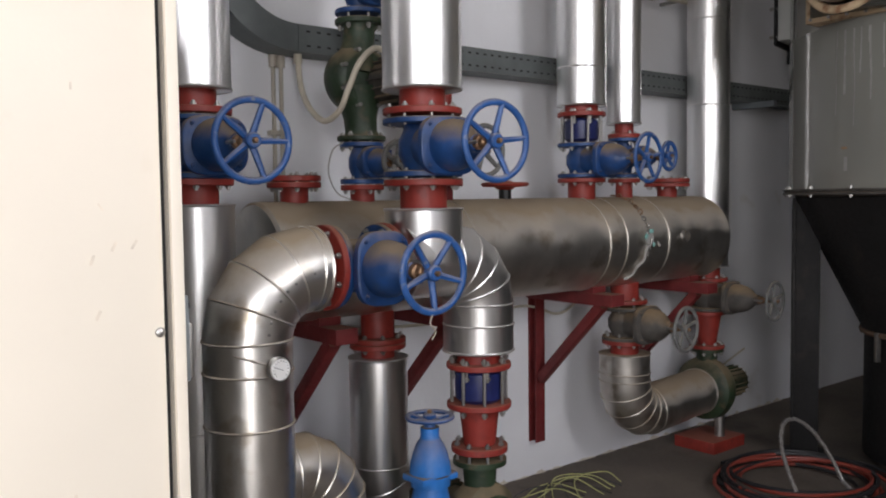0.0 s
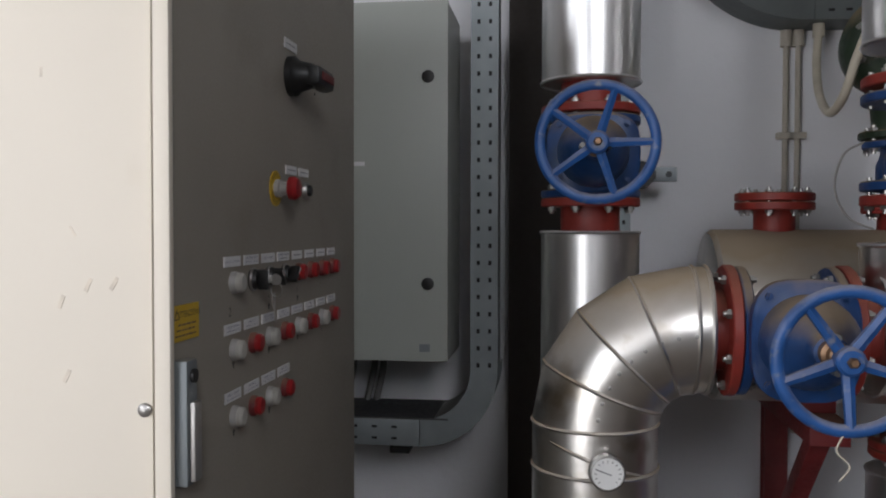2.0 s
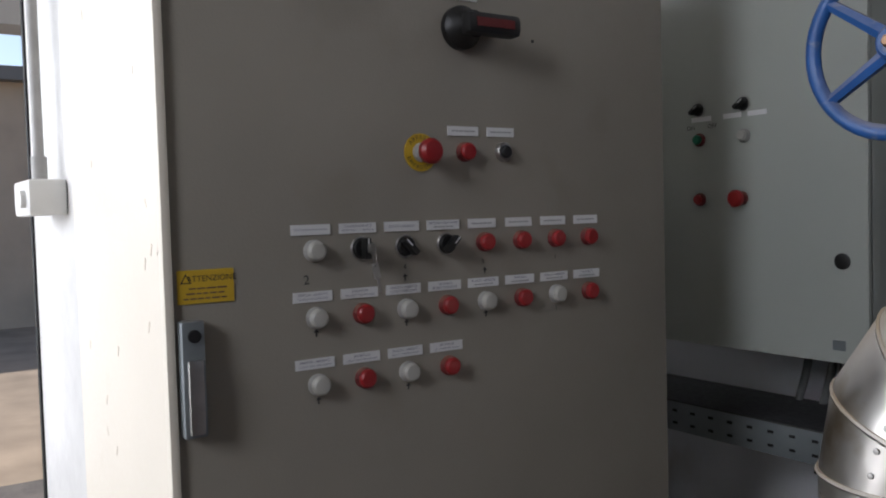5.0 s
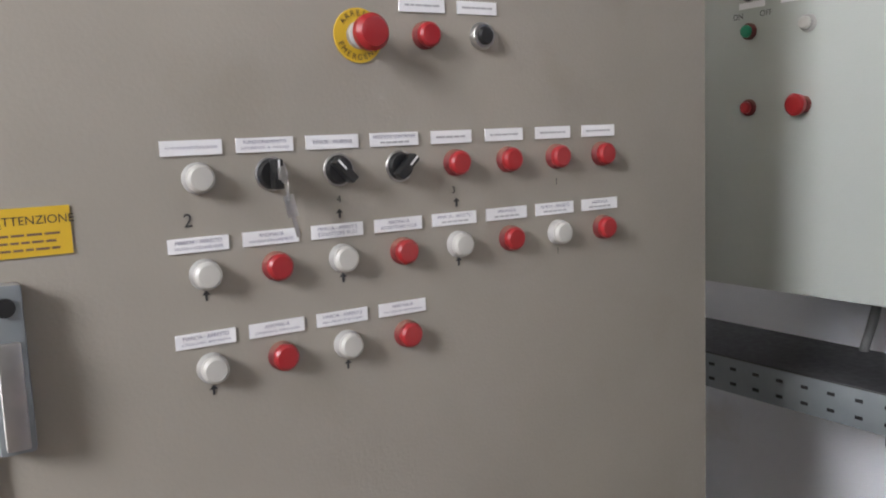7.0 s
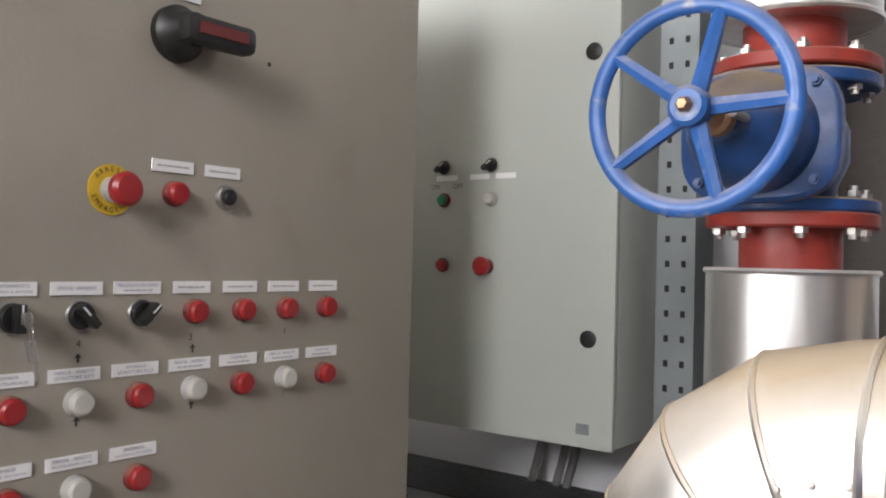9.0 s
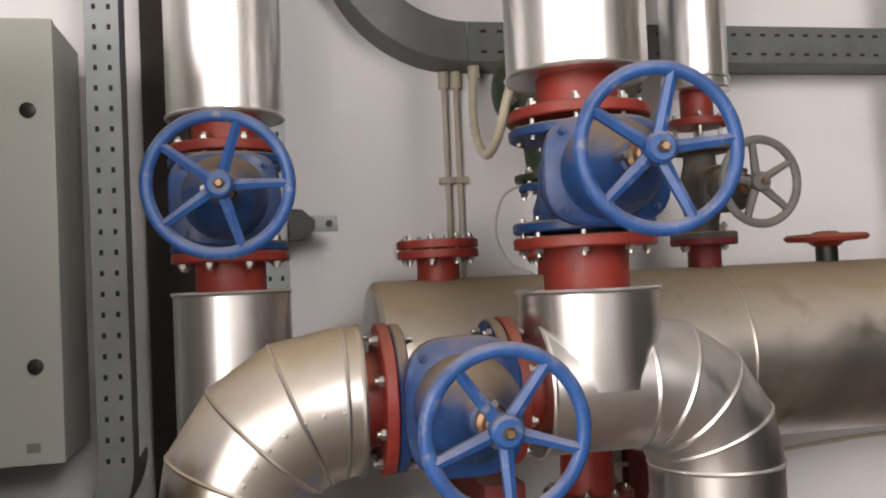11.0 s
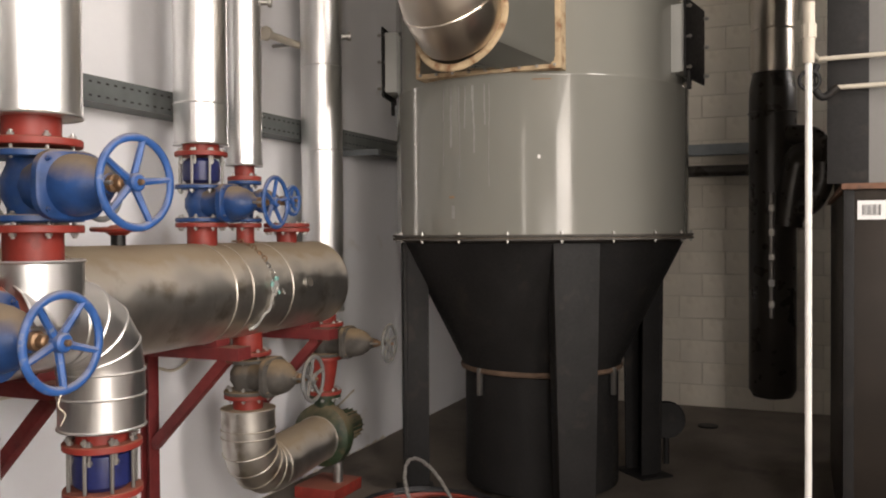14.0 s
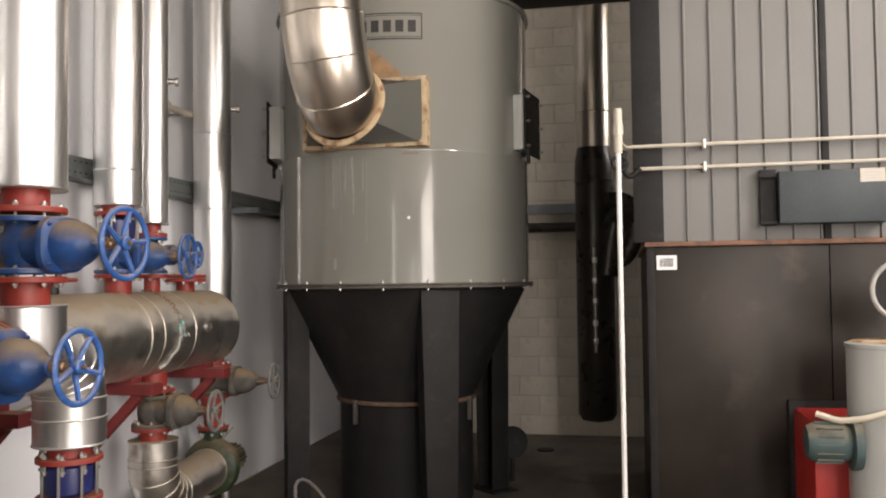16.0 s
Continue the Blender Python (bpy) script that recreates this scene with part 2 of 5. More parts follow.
def add_box(bm, lo, hi, bevel=0.0, m=None):
    lo, hi = Vector(lo), Vector(hi)
    mm = Matrix.Translation((lo + hi) / 2) @ Matrix.Diagonal((*(hi - lo), 1))
    r = bmesh.ops.create_cube(bm, size=1, matrix=mm)
    vs = r["verts"]
    if bevel:
        es = list({e for v in vs for e in v.link_edges})
        rb = bmesh.ops.bevel(bm, geom=es, offset=bevel, segments=2, affect='EDGES', profile=0.6)
        vs = list({v for f in rb["faces"] for v in f.verts} | {v for v in vs if v.is_valid})
    if m is not None:
        bmesh.ops.transform(bm, matrix=m, verts=[v for v in vs if v.is_valid])


def add_lathe(bm, prof, m, seg=32):
    """Profile of (radius, height) turned about the z axis of m; closed at both ends where the radius is not zero."""
    rings = []
    for r, z in prof:
        if r < 1e-6:
            rings.append([bm.verts.new(m @ Vector((0, 0, z)))])
        else:
            rings.append([bm.verts.new(m @ Vector((r * math.cos(a), r * math.sin(a), z)))
                          for a in (2 * math.pi * i / seg for i in range(seg))])
    for a, b in zip(rings, rings[1:]):
        for i in range(seg):
            j = (i + 1) % seg
            if len(a) == 1 and len(b) == 1:
                continue
            if len(a) == 1:
                bm.faces.new((a[0], b[i], b[j]))
            elif len(b) == 1:
                bm.faces.new((a[i], b[0], a[j]))
            else:
                bm.faces.new((a[i], b[i], b[j], a[j]))
    for ring in (rings[0], rings[-1]):
        if len(ring) > 2:
            bm.faces.new(ring)


def cyl(bm, p0, p1, r, r1=None, seg=32, bevel=0.0):
    p0, p1 = Vector(p0), Vector(p1)
    h = (p1 - p0).length
    r1 = r if r1 is None else r1
    prof = [(r, 0), (r1, h)] if not bevel else [(r - bevel, 0), (r, bevel), (r1, h - bevel), (r1 - bevel, h)]
    add_lathe(bm, prof, aim(p0, p1 - p0), seg)


def sweep(bm, pts, r, seg=12, closed=False):
    pts = [Vector(p) for p in pts]
    n = len(pts)
    rings, up = [], None
    for i, p in enumerate(pts):
        a = pts[i - 1] if (i or closed) else p
        b = pts[(i + 1) % n] if (i < n - 1 or closed) else p
        d = (b - a).normalized()
        if up is None:
            up = d.orthogonal().normalized()
        up = (up - d * up.dot(d)).normalized()
        s = d.cross(up)
        k = 1.0
        if 0 < i < n - 1:
            c = max((p - a).normalized().dot(d), 0.5)
            k = 1 / c
        bend = ((b - p).normalized() - (p - a).normalized()) if 0 < i < n - 1 else Vector()
        ring = []
        for j in range(seg):
            w = up * math.cos(2 * math.pi * j / seg) + s * math.sin(2 * math.pi * j / seg)
            if bend.length > 1e-5 and k > 1.0005:
                e = bend.normalized()
                w = w + e * w.dot(e) * (k - 1)
            ring.append(bm.verts.new(p + w * r))
        rings.append(ring)
    last = n if closed else n - 1
    for i in range(last):
        A, B = rings[i], rings[(i + 1) % n]
        for j in range(seg):
            bm.faces.new((A[j], A[(j + 1) % seg], B[(j + 1) % seg], B[j]))
    if not closed:
        bm.faces.new(rings[0])
        bm.faces.new(rings[-1])


def torus(bm, p, d, R, r, seg=36, ring=8, squash=1.0):
    m = aim(p, d)
    rows = []
    for i in range(seg):
        a = 2 * math.pi * i / seg
        row = []
        for j in range(ring):
            b = 2 * math.pi * j / ring
            q = R + r * math.cos(b)
            row.append(bm.verts.new(m @ Vector((q * math.cos(a), q * math.sin(a), r * squash * math.sin(b)))))
        rows.append(row)
    for i in range(seg):
        for j in range(ring):
            bm.faces.new((rows[i][j], rows[(i + 1) % seg][j], rows[(i + 1) % seg][(j + 1) % ring], rows[i][(j + 1) % ring]))


def spline(pts, n=10):
    pts = [Vector(p) for p in pts]
    out = []
    q = [pts[0] * 2 - pts[1]] + pts + [pts[-1] * 2 - pts[-2]]
    for i in range(1, len(q) - 2):
        a, b, c, d = q[i - 1:i + 3]
        for k in range(n):
            t = k / n
            out.append(0.5 * ((2 * b) + (c - a) * t + (2 * a - 5 * b + 4 * c - d) * t * t + (3 * b - a - 3 * c + d) * t ** 3))
    return out + [pts[-1]]


def arc_plate(bm, c, u, v, ri, ro, y0, y1, n=16):
    """A bent bar of rectangular section: the ring sector between ri and ro, from y0 to y1."""
    rows = []
    for i in range(n + 1):
        a = radians(90 * i / n)
        w = Vector(u) * math.cos(a) + Vector(v) * math.sin(a)
        rows.append([bm.verts.new(Vector((c[0], y, c[1])) + w * r) for r, y in ((ri, y0), (ro, y0), (ro, y1), (ri, y1))])
    for p, q in zip(rows, rows[1:]):
        for j in range(4):
            bm.faces.new((p[j], p[(j + 1) % 4], q[(j + 1) % 4], q[j]))
    bm.faces.new(rows[0])
    bm.faces.new(rows[-1])


def B():
    return bmesh.new()


def box_part(name, lo, hi, material, parent=None, bevel=0.0, label=""):
    bm = B()
    add_box(bm, lo, hi, bevel)
    return part(name, bm, material, parent, label)


def cyl_part(name, p0, p1, r, material, parent=None, r1=None, seg=32, bevel=0.0, label=""):
    bm = B()
    cyl(bm, p0, p1, r, r1, seg, bevel)
    return part(name, bm, material, parent, label)


def sweep_part(name, pts, r, material, parent=None, seg=10, label=""):
    bm = B()
    sweep(bm, pts, r, seg)
    return part(name, bm, material, parent, label)


BOLTS = {}


def bolt(parent, p, d, length, size=0.011, material=None):
    """A stud along d with a hex nut at each end."""
    key = (round(length, 3), size, material)
    if key not in BOLTS:
        bm = B()
        m = Matrix()
        for z0, z1 in ((-0.009, 0.0), (length, length + 0.009)):
            add_lathe(bm, [(size, z0), (size, z1)], m, 6)
        add_lathe(bm, [(size * 0.55, -0.016), (size * 0.55, length + 0.016)], m, 8)
        bmesh.ops.recalc_face_normals(bm, faces=bm.faces)
        me = bpy.data.meshes.new("bolt")
        bm.to_mesh(me)
        bm.free()
        me.materials.append(material or ZINC)
        BOLTS[key] = me
    ob = new("bolt", BOLTS[key])
    ob.parent = parent
    ob.matrix_basis = aim(p, d)
    return ob


def bolt_ring(parent, p, d, R, n, length, size=0.011, off=0.4):
    m = aim(p, d)
    for i in range(n):
        a = off + 2 * math.pi * i / n
        bolt(parent, m @ Vector((R * math.cos(a), R * math.sin(a), 0)), d, length, size)


def flange(name, p, d, R, thick, material, parent, label=""):
    return cyl_part(name, p, Vector(p) + Vector(d).normalized() * thick, R, material, parent, bevel=0.003, seg=36, label=label)


def clad_pipe(name, label, pts, r, material=None, seams=(), group="insulated pipes", lip_ends=(True, True)):
    """An insulated pipe in sheet cladding along pts; seams: list of (point, direction) for the raised beads."""
    material = material or ALU
    t = thing(name, label, "pipe", group)
    bm = B()
    sweep(bm, pts, r, 40)
    part("cladding", bm, material, t)
    for p, d in seams:
        bm = B()
        torus(bm, p, d, r, 0.0045, 40, 6)
        part("bead", bm, material, t)
    pts = [Vector(p) for p in pts]
    for on, p, q in ((lip_ends[0], pts[0], pts[1]), (lip_ends[1], pts[-1], pts[-2])):
        if on:
            d = (q - p).normalized()
            bm = B()
            torus(bm, p + d * 0.002, d, r, 0.005, 40, 6)
            part("end_lip", bm, material, t)
    return t


def arc(c, u, v, R, n, a0=0, a1=90):
    c, u, v = Vector(c), Vector(u), Vector(v)
    return [c + R * (u * math.cos(radians(a)) + v * math.sin(radians(a))) for a in (a0 + (a1 - a0) * i / n for i in range(n + 1))]


def handwheel(parent, p, d, R, material, turn=0.0, rim=0.011, label=""):
    m = aim(p, d)
    bm = B()
    torus(bm, p, d, R - rim, rim, 44, 10, 0.85)
    wheel = part("handwheel", bm, material, parent, label)
    for i in range(5):
        bm = B()
        a = turn + 2 * math.pi * i / 5
        w = Vector((math.cos(a), math.sin(a), 0))
        s = Vector((-math.sin(a), math.cos(a), 0))
        n = []
        for k, (rr, hw, z) in enumerate(((0.018, 0.010, -0.012), (R * 0.5, 0.0085, -0.006), (R - rim * 1.5, 0.0075, 0.0))):
            n.append([bm.verts.new(m @ (w * rr + s * x + Vector((0, 0, z + y)))) for x, y in
                      ((-hw, -0.006), (hw, -0.006), (hw, 0.004), (0, 0.009), (-hw, 0.004))])
        for a_, b_ in zip(n, n[1:]):
            for j in range(5):
                bm.faces.new((a_[j], a_[(j + 1) % 5], b_[(j + 1) % 5], b_[j]))
        part("spoke", bm, material, wheel)
    bm = B()
    add_lathe(bm, [(0.021, -0.022), (0.024, -0.016), (0.024, 0.008), (0.019, 0.013), (0, 0.013)], m, 24)
    part("hub", bm, material, wheel)
    bm = B()
    add_lathe(bm, [(0.009, 0.012), (0.009, 0.022), (0.006, 0.026), (0, 0.026)], m, 6)
    part("nut", bm, BRASS, wheel, "worn brass stem nut")


def valve(p, axis, out, gap, FR, reach, WR, paint, wheel_paint, label, bolts=8, body_r=0.075, turn=0.3, group="handwheel valves"):
    """A flanged valve. p: centre, axis: pipe direction, out: towards the wheel, gap: length face to face."""
    t = thing("gate_valve", label, "valve", group)
    p, axis, out = Vector(p), Vector(axis).normalized(), Vector(out).normalized()
    th = 0.02
    for s in (-1, 1):
        flange("flange", p + axis * s * (gap / 2 - th / 2) - axis * th / 2, axis, FR, th, paint, t)
    bm = B()
    h = gap / 2 - th
    add_lathe(bm, [(body_r * .78, -h), (body_r * .8, -h * .75), (body_r, -h * .3), (body_r, h * .3), (body_r * .8, h * .75), (body_r * .78, h)], aim(p, axis), 32)
    part("body", bm, paint, t)
    m = aim(p, out)
    k = reach
    bm = B()
    add_lathe(bm, [(body_r * .88, 0), (body_r * .92, k * .25), (body_r * .95, k * .36)], m, 32)
    part("neck", bm, paint, t)
    side = axis.cross(out)
    rot = Matrix((side, axis, out)).transposed().to_4x4()
    bm = B()
    fr = body_r * 1.34
    mrot = Matrix.Translation(p) @ rot
    rows = []
    for zz, kk in ((k * .34, .94), (k * .34 + .005, 1), (k * .34 + .027, 1), (k * .34 + .032, .94)):
        row = []
        for i in range(32):
            ca, sa = math.cos(math.pi * i / 16), math.sin(math.pi * i / 16)
            row.append(bm.verts.new(mrot @ Vector((fr * kk * math.copysign(abs(ca) ** .62, ca), fr * .86 * kk * math.copysign(abs(sa) ** .62, sa), zz))))
        rows.append(row)
    for a_, b_ in zip(rows, rows[1:]):
        for j in range(32):
            bm.faces.new((a_[j], a_[(j + 1) % 32], b_[(j + 1) % 32], b_[j]))
    bm.faces.new(rows[0])
    bm.faces.new(rows[-1])
    cover = part("cover_flange", bm, paint, t)
    for sx in (-1, 1):
        for sy in (-1, 1):
            bolt(cover, p + rot.to_3x3() @ Vector((sx * fr * .72, sy * fr * .6, k * .34 + .004)), out, 0.026, 0.008, paint)
    bm = B()
    add_lathe(bm, [(body_r * 1.02, k * .41), (body_r * 1.02, k * .46), (body_r * .97, k * .53), (body_r * .86, k * .6), (body_r * .66, k * .665), (body_r * .45, k * .705), (body_r * .36, k * .73), (body_r * .34, k * .77), (0.02, k * .78)], m, 32)
    part("bonnet", bm, paint, t)
    bm = B()
    add_lathe(bm, [(0.024, k * .76), (0.024, k * .82), (0.017, k * .83), (0.017, k * .88), (0.012, k * .89), (0.012, k)], m, 16)
    part("stem", bm, BRASS, t, "dusty brass gland and stem")
    for s in (-1, 1):
        bm = B()
        cyl(bm, p + out * k * .74 + side * s * .03, p + out * k * .86 + side * s * .03, 0.006, seg=8)
        part("gland_bolt", bm, ZINC, t)
    handwheel(t, p + out * k, out, WR, wheel_paint, turn)
    return t


def neck(label, p, d, h, r, FR, bolts, material=None, through_=0.045, name="pipe_stub", group="flanged necks"):
    """A pipe end h long from p along d, with a flange on its end, and studs that go on through the mating flange."""
    material = material or RED
    t = thing(name, label, "pipe flange", group)
    p, d = Vector(p), Vector(d).normalized()
    th = 0.022
    cyl_part("neck", p, p + d * (h - th), r, material, t)
    flange("flange", p + d * (h - th), d, FR, th, material, t)
    bolt_ring(t, p + d * (h - th), d, FR - 0.02, bolts, through_, 0.0105)
    return t


# ---- structure ----
def wall_box(name, lo, hi, material=None, label="white plastered wall with stains and scuffs"):
    ob = box_part(name, lo, hi, material or PLASTER)
    return tagged(ob, label, "wall", kind="structure")


WY, EX, WX, SY, H = 3.76, 8.5, -3.0, -1.8, 5.0
ground = tagged(box_part("ground", (-80, -80, -0.3), (80, 80, -0.06), EARTH), "dry sunlit earth outside the plant room", "ground", kind="structure")
tagged(box_part("floor", (WX - .3, SY - .3, -0.055), (EX + .3, WY + .3, 0.0), FLOOR), "dusty dark concrete floor with stains", "floor", kind="structure")
wall_box("wall_north", (WX - .3, WY, 0), (EX + .3, WY + .3, H))
wall_box("wall_east", (EX + .02, SY, 0), (EX + .3, WY, H), MORTAR, "painted concrete block wall")
# south and west walls are out of view, placed to shape the daylight
wall_box("wall_south_1", (WX - .3, SY - .3, 0), (-2.0, SY, H), BARE, "unseen grey wall with its tone set for bounce light")
wall_box("wall_south_2", (3.5, SY - .3, 0), (7.0, SY, H), BARE, "unseen grey wall with its tone set for bounce light")
wall_box("wall_south_7", (7.0, SY - .3, 0), (8.3, SY, 3.2), BARE, "unseen grey wall with its tone set for bounce light")
wall_box("wall_south_8", (7.0, SY - .3, 4.6), (8.3, SY, H), BARE, "unseen grey wall with its tone set for bounce light")
wall_box("wall_south_9", (8.3, SY - .3, 0), (EX + .3, SY, H), BARE, "unseen grey wall with its tone set for bounce light")
wall_box("wall_south_4", (.4, SY - .3, 0), (1.9, SY, 4.4), BARE, "unseen grey wall with its tone set for bounce light")
wall_box("wall_south_5", (1.9, SY - .3, 0), (3.5, SY, 2.3), BARE, "unseen grey wall with its tone set for bounce light")
wall_box("wall_south_3", (-2.0, SY - .3, 3.7), (.4, SY, H), BARE, "unseen grey wall with its tone set for bounce light")
wall_box("wall_south_6", (.4, SY - .3, 4.4), (3.5, SY, H), BARE, "unseen grey wall with its tone set for bounce light")
wall_box("wall_west_1", (WX - .3, .25, 0), (WX, 1.3, H), BARE, "unseen grey wall with its tone set for bounce light")
wall_box("wall_west_4", (WX - .3, SY, 0), (WX, -1.35, H), BARE, "unseen grey wall with its tone set for bounce light")
wall_box("wall_west_5", (WX - .3, -1.35, 4.0), (WX, .25, H), BARE, "unseen grey wall with its tone set for bounce light")
wall_box("wall_west_6", (WX - .3, -1.35, 0), (WX, .25, 1.7), BARE, "unseen grey wall with its tone set for bounce light")
wall_box("wall_west_2", (WX - .3, 2.65, 0), (WX, WY, H), BARE, "unseen grey wall with its tone set for bounce light")
wall_box("wall_west_3", (WX - .3, 1.3, 2.6), (WX, 2.65, H), BARE, "unseen grey wall with its tone set for bounce light")
# added unseen partition, keeps west light off the wall behind the cabinets
wall_box("light_block_partition", (-.3, 2.9, 0), (-.1, WY, H))
tagged(box_part("ceiling", (WX - .3, SY - .3, H), (EX + .3, WY + .3, H + .2), CEIL), "plain grey concrete ceiling", "ceiling", kind="structure")
far = thing("neighbouring_building", "low ochre rendered building across the sunlit yard", "building", at=(0, 0, 0))
box_part("wall", (-16, -10, -0.1), (-12, 14, 3.6), OCHRE, far)
box_part("roof", (-16.2, -10.2, 3.6), (-11.7, 14.2, 3.8), CEIL, far)
box_part("door", (-12.02, 1.9, -0.06), (-11.96, 2.9, 2.1), DSTEEL, far)


# ---- header and its brackets ----
HY, HZ, HR = 3.38, 1.31, 0.236
hdr = thing("header_pipe", "long horizontal collector drum in dusty aluminium cladding", "pipe manifold")
bm = B()
add_lathe(bm, [(0.0, -0.012), (HR * .6, -0.008), (HR - .012, 0.0), (HR, 0.012), (HR, 2.838), (HR - .012, 2.85), (0, 2.862)], aim((1.93, HY, HZ), (1, 0, 0)), 64)
part("cladding", bm, ALU_D, hdr)
for x in (2.86, 3.73, 3.86, 4.2):
    bm = B()
    torus(bm, (x, HY, HZ), (1, 0, 0), HR, 0.005, 64, 6)
    part("bead", bm, ALU_D, hdr)
g = thing("dial_thermometer", "small round dial thermometer set in the drum", "gauge")
ang = radians(205)
bm = B()
gd = Vector((0, -0.93, 0.1)).normalized()
gp = Vector((4.34, HY, HZ)) + gd * HR
add_lathe(bm, [(0.034, -.004), (0.034, 0.012), (0.027, 0.013)], aim(gp, gd), 24)
part("bezel", bm, ZINC, g)
bm = B()
add_lathe(bm, [(0.026, 0.0125), (0.026, 0.0145)], aim(gp, gd), 24)
part("dial", bm, GREYV, g)

tag = thing("drain_cock_chain", "chain and worn metal tag hanging over the drum", "chain")
for i in range(11):
    a = radians(88 - i * 9.5)
    p = Vector((4.02, HY - (HR + .008) * math.cos(a), HZ + (HR + .008) * math.sin(a)))
    bm = B()
    torus(bm, p, (1, 0, 0) if i % 2 else (0, -math.cos(a), math.sin(a)), 0.013, 0.0035, 12, 5)
    part("link", bm, BRASS if i < 6 else ZINC, tag)
bm = B()
add_lathe(bm, [(0.03, 0), (0.03, 0.008)], aim((4.02, HY - HR - .004, HZ + .02), (0, -1, 0)), 20)
part("tag", bm, HOSEG, tag)
for i, (dx, a, sx, sz) in enumerate(((.02, 14, .028, .02), (-.025, 8, .02, .026), (.03, -2, .018, .014))):
    bm = B()
    q = Vector((4.02 + dx, HY - (HR + .012) * math.cos(radians(a)), HZ + (HR + .012) * math.sin(radians(a))))
    add_box(bm, (-sx / 2, -.004, -sz / 2), (sx / 2, .004, sz / 2), .002, Matrix.Translation(q) @ Matrix.Rotation(.5 * i, 4, 'Y'))
    part("scrap", bm, TURQ, tag, "faded turquoise plastic scrap")
cord = [(4.035 - .012 * i + .012 * math.sin(i * 2.1), HY - (HR + .007) * math.cos(radians(6 - 7 * i)), HZ + (HR + .007) * math.sin(radians(6 - 7 * i))) for i in range(9)]
sweep_part("cord", spline(cord, 4), .007, HOSEG, tag, 8, "frayed pale cord")
sweep_part("cord", spline([(4.06 + .05 * math.cos(a * .7), HY - HR - .006 + .02 * abs(math.sin(a * .7)), HZ - .02 + .055 * math.sin(a * .7)) for a in range(7)], 4), .004, HOSEG, tag, 8, "frayed pale cord")

for bx in (2.2, 2.78, 3.8, 4.62):
    br = thing("wall_bracket", "dark red steel wall bracket with a diagonal strut under the drum", "bracket", "drum brackets")
    bm = B()
    for y0, y1 in ((WY - .012, WY - .002), (WY - .06, WY - .052)):
        add_box(bm, (bx - .035, y0, 0.2), (bx + .035, y1, 1.0), .001)
    add_box(bm, (bx - .004, WY - .052, 0.2), (bx + .004, WY - .012, 1.0))
    part("post", bm, DRED, br)
    box_part("arm", (bx - .05, HY - .22, 1.0), (bx + .05, WY - .002, 1.06), DRED, br, .003)
    bm = B()
    p0, p1 = Vector((bx, WY - .06, 0.55)), Vector((bx, HY - .12, 1.0))
    L = (p1 - p0).length
    add_box(bm, (-.025, -.025, 0), (.025, .025, L), .002, aim(p0, p1 - p0))
    part("strut", bm, DRED, br)
    box_part("saddle", (bx - .05, HY - .1, 1.06), (bx + .05, HY + .1, HZ - HR + .02), DRED, br, .003)


def riser(x, y, r, z0, label, seams=(), material=None, top=H):
    return clad_pipe("insulated_pipe", label, [(x, y, z0), (x, y, top)], r, material, [((x, y, z), (0, 0, 1)) for z in seams], lip_ends=(True, False))


def cage(x, y, z0, z1, FR, r, label, flip=False):
    """Wafer check valve held by long studs between two flanges."""
    t = thing("check_valve", label, "check valve", "check valves")
    bm = B()
    h = z1 - z0
    add_lathe(bm, [(r * .8, 0), (r, h * .12), (r * 1.03, h * .5), (r, h * .88), (r * .8, h)], aim((x, y, z0), (0, 0, 1)), 32)
    part("body", bm, SIGHT, t)
    for i in range(8):
        a = .25 + math.pi / 4 * i
        bolt(t, (x + (FR - .018) * math.cos(a), y + (FR - .018) * math.sin(a), z0 - .03), (0, 0, 1), h + .06, 0.0115)
    return t


# blank stubs on the drum
for x, fr in ((2.11, .105), (4.5, .125)):
    s = neck("red blanked flange stub on the drum", (x, HY, HZ + HR - .02), (0, 0, 1), .095, .055, fr, 8, RED, .045, "blank_flange", "blank flanges")
    flange("blank", (x, HY, HZ + HR + .078), (0, 0, 1), fr, .022, RED, s)

# ---- riser beside the wall enclosure ----
LX, LY = 1.6, 3.13
riser(LX, LY, .124, 1.915, "bright aluminium clad riser above the blue valve")
neck("red flange under the riser", (LX, LY, 1.93), (0, 0, -1), .095, .075, .125, 8)
valve((LX, LY, 1.728), (0, 0, 1), (0, -1, 0), .205, .125, .415, .13, BLUE, BLUEW, "blue gate valve with a dusty five-spoke handwheel", body_r=.082, turn=.0)
neck("red flange over the lower riser", (LX, LY, 1.52), (0, 0, 1), .105, .075, .125, 8)
clad_pipe("insulated_pipe", "aluminium clad pipe running down to the floor", [(LX, LY, 1.54), (LX, LY, .02)], .124, ALU, [((LX, LY, .8), (0, 0, 1))])

# ---- big elbow, horizontal valve, tee and descending elbow ----
PY, PZ = 2.78, 1.335
EXx = 1.6
R0 = .20
gore = arc((EXx + R0, PY, PZ - R0), (-1, 0, 0), (0, 0, 1), R0, 4)
pts = [(EXx, PY, .02)] + gore + [(1.83, PY, PZ)]
seams = [((EXx, PY, z), (0, 0, 1)) for z in (.88, 1.04)]
for i, p in enumerate(gore):
    a = radians(90 * i / 4)
    seams.append((p, (math.sin(a), 0, math.cos(a))))
seams.append(((EXx, PY, 1.075), (.35, 0, 1)))
big = clad_pipe("insulated_pipe", "large aluminium clad pipe with a segmented dusty elbow", pts, .134, ALU_E, seams)
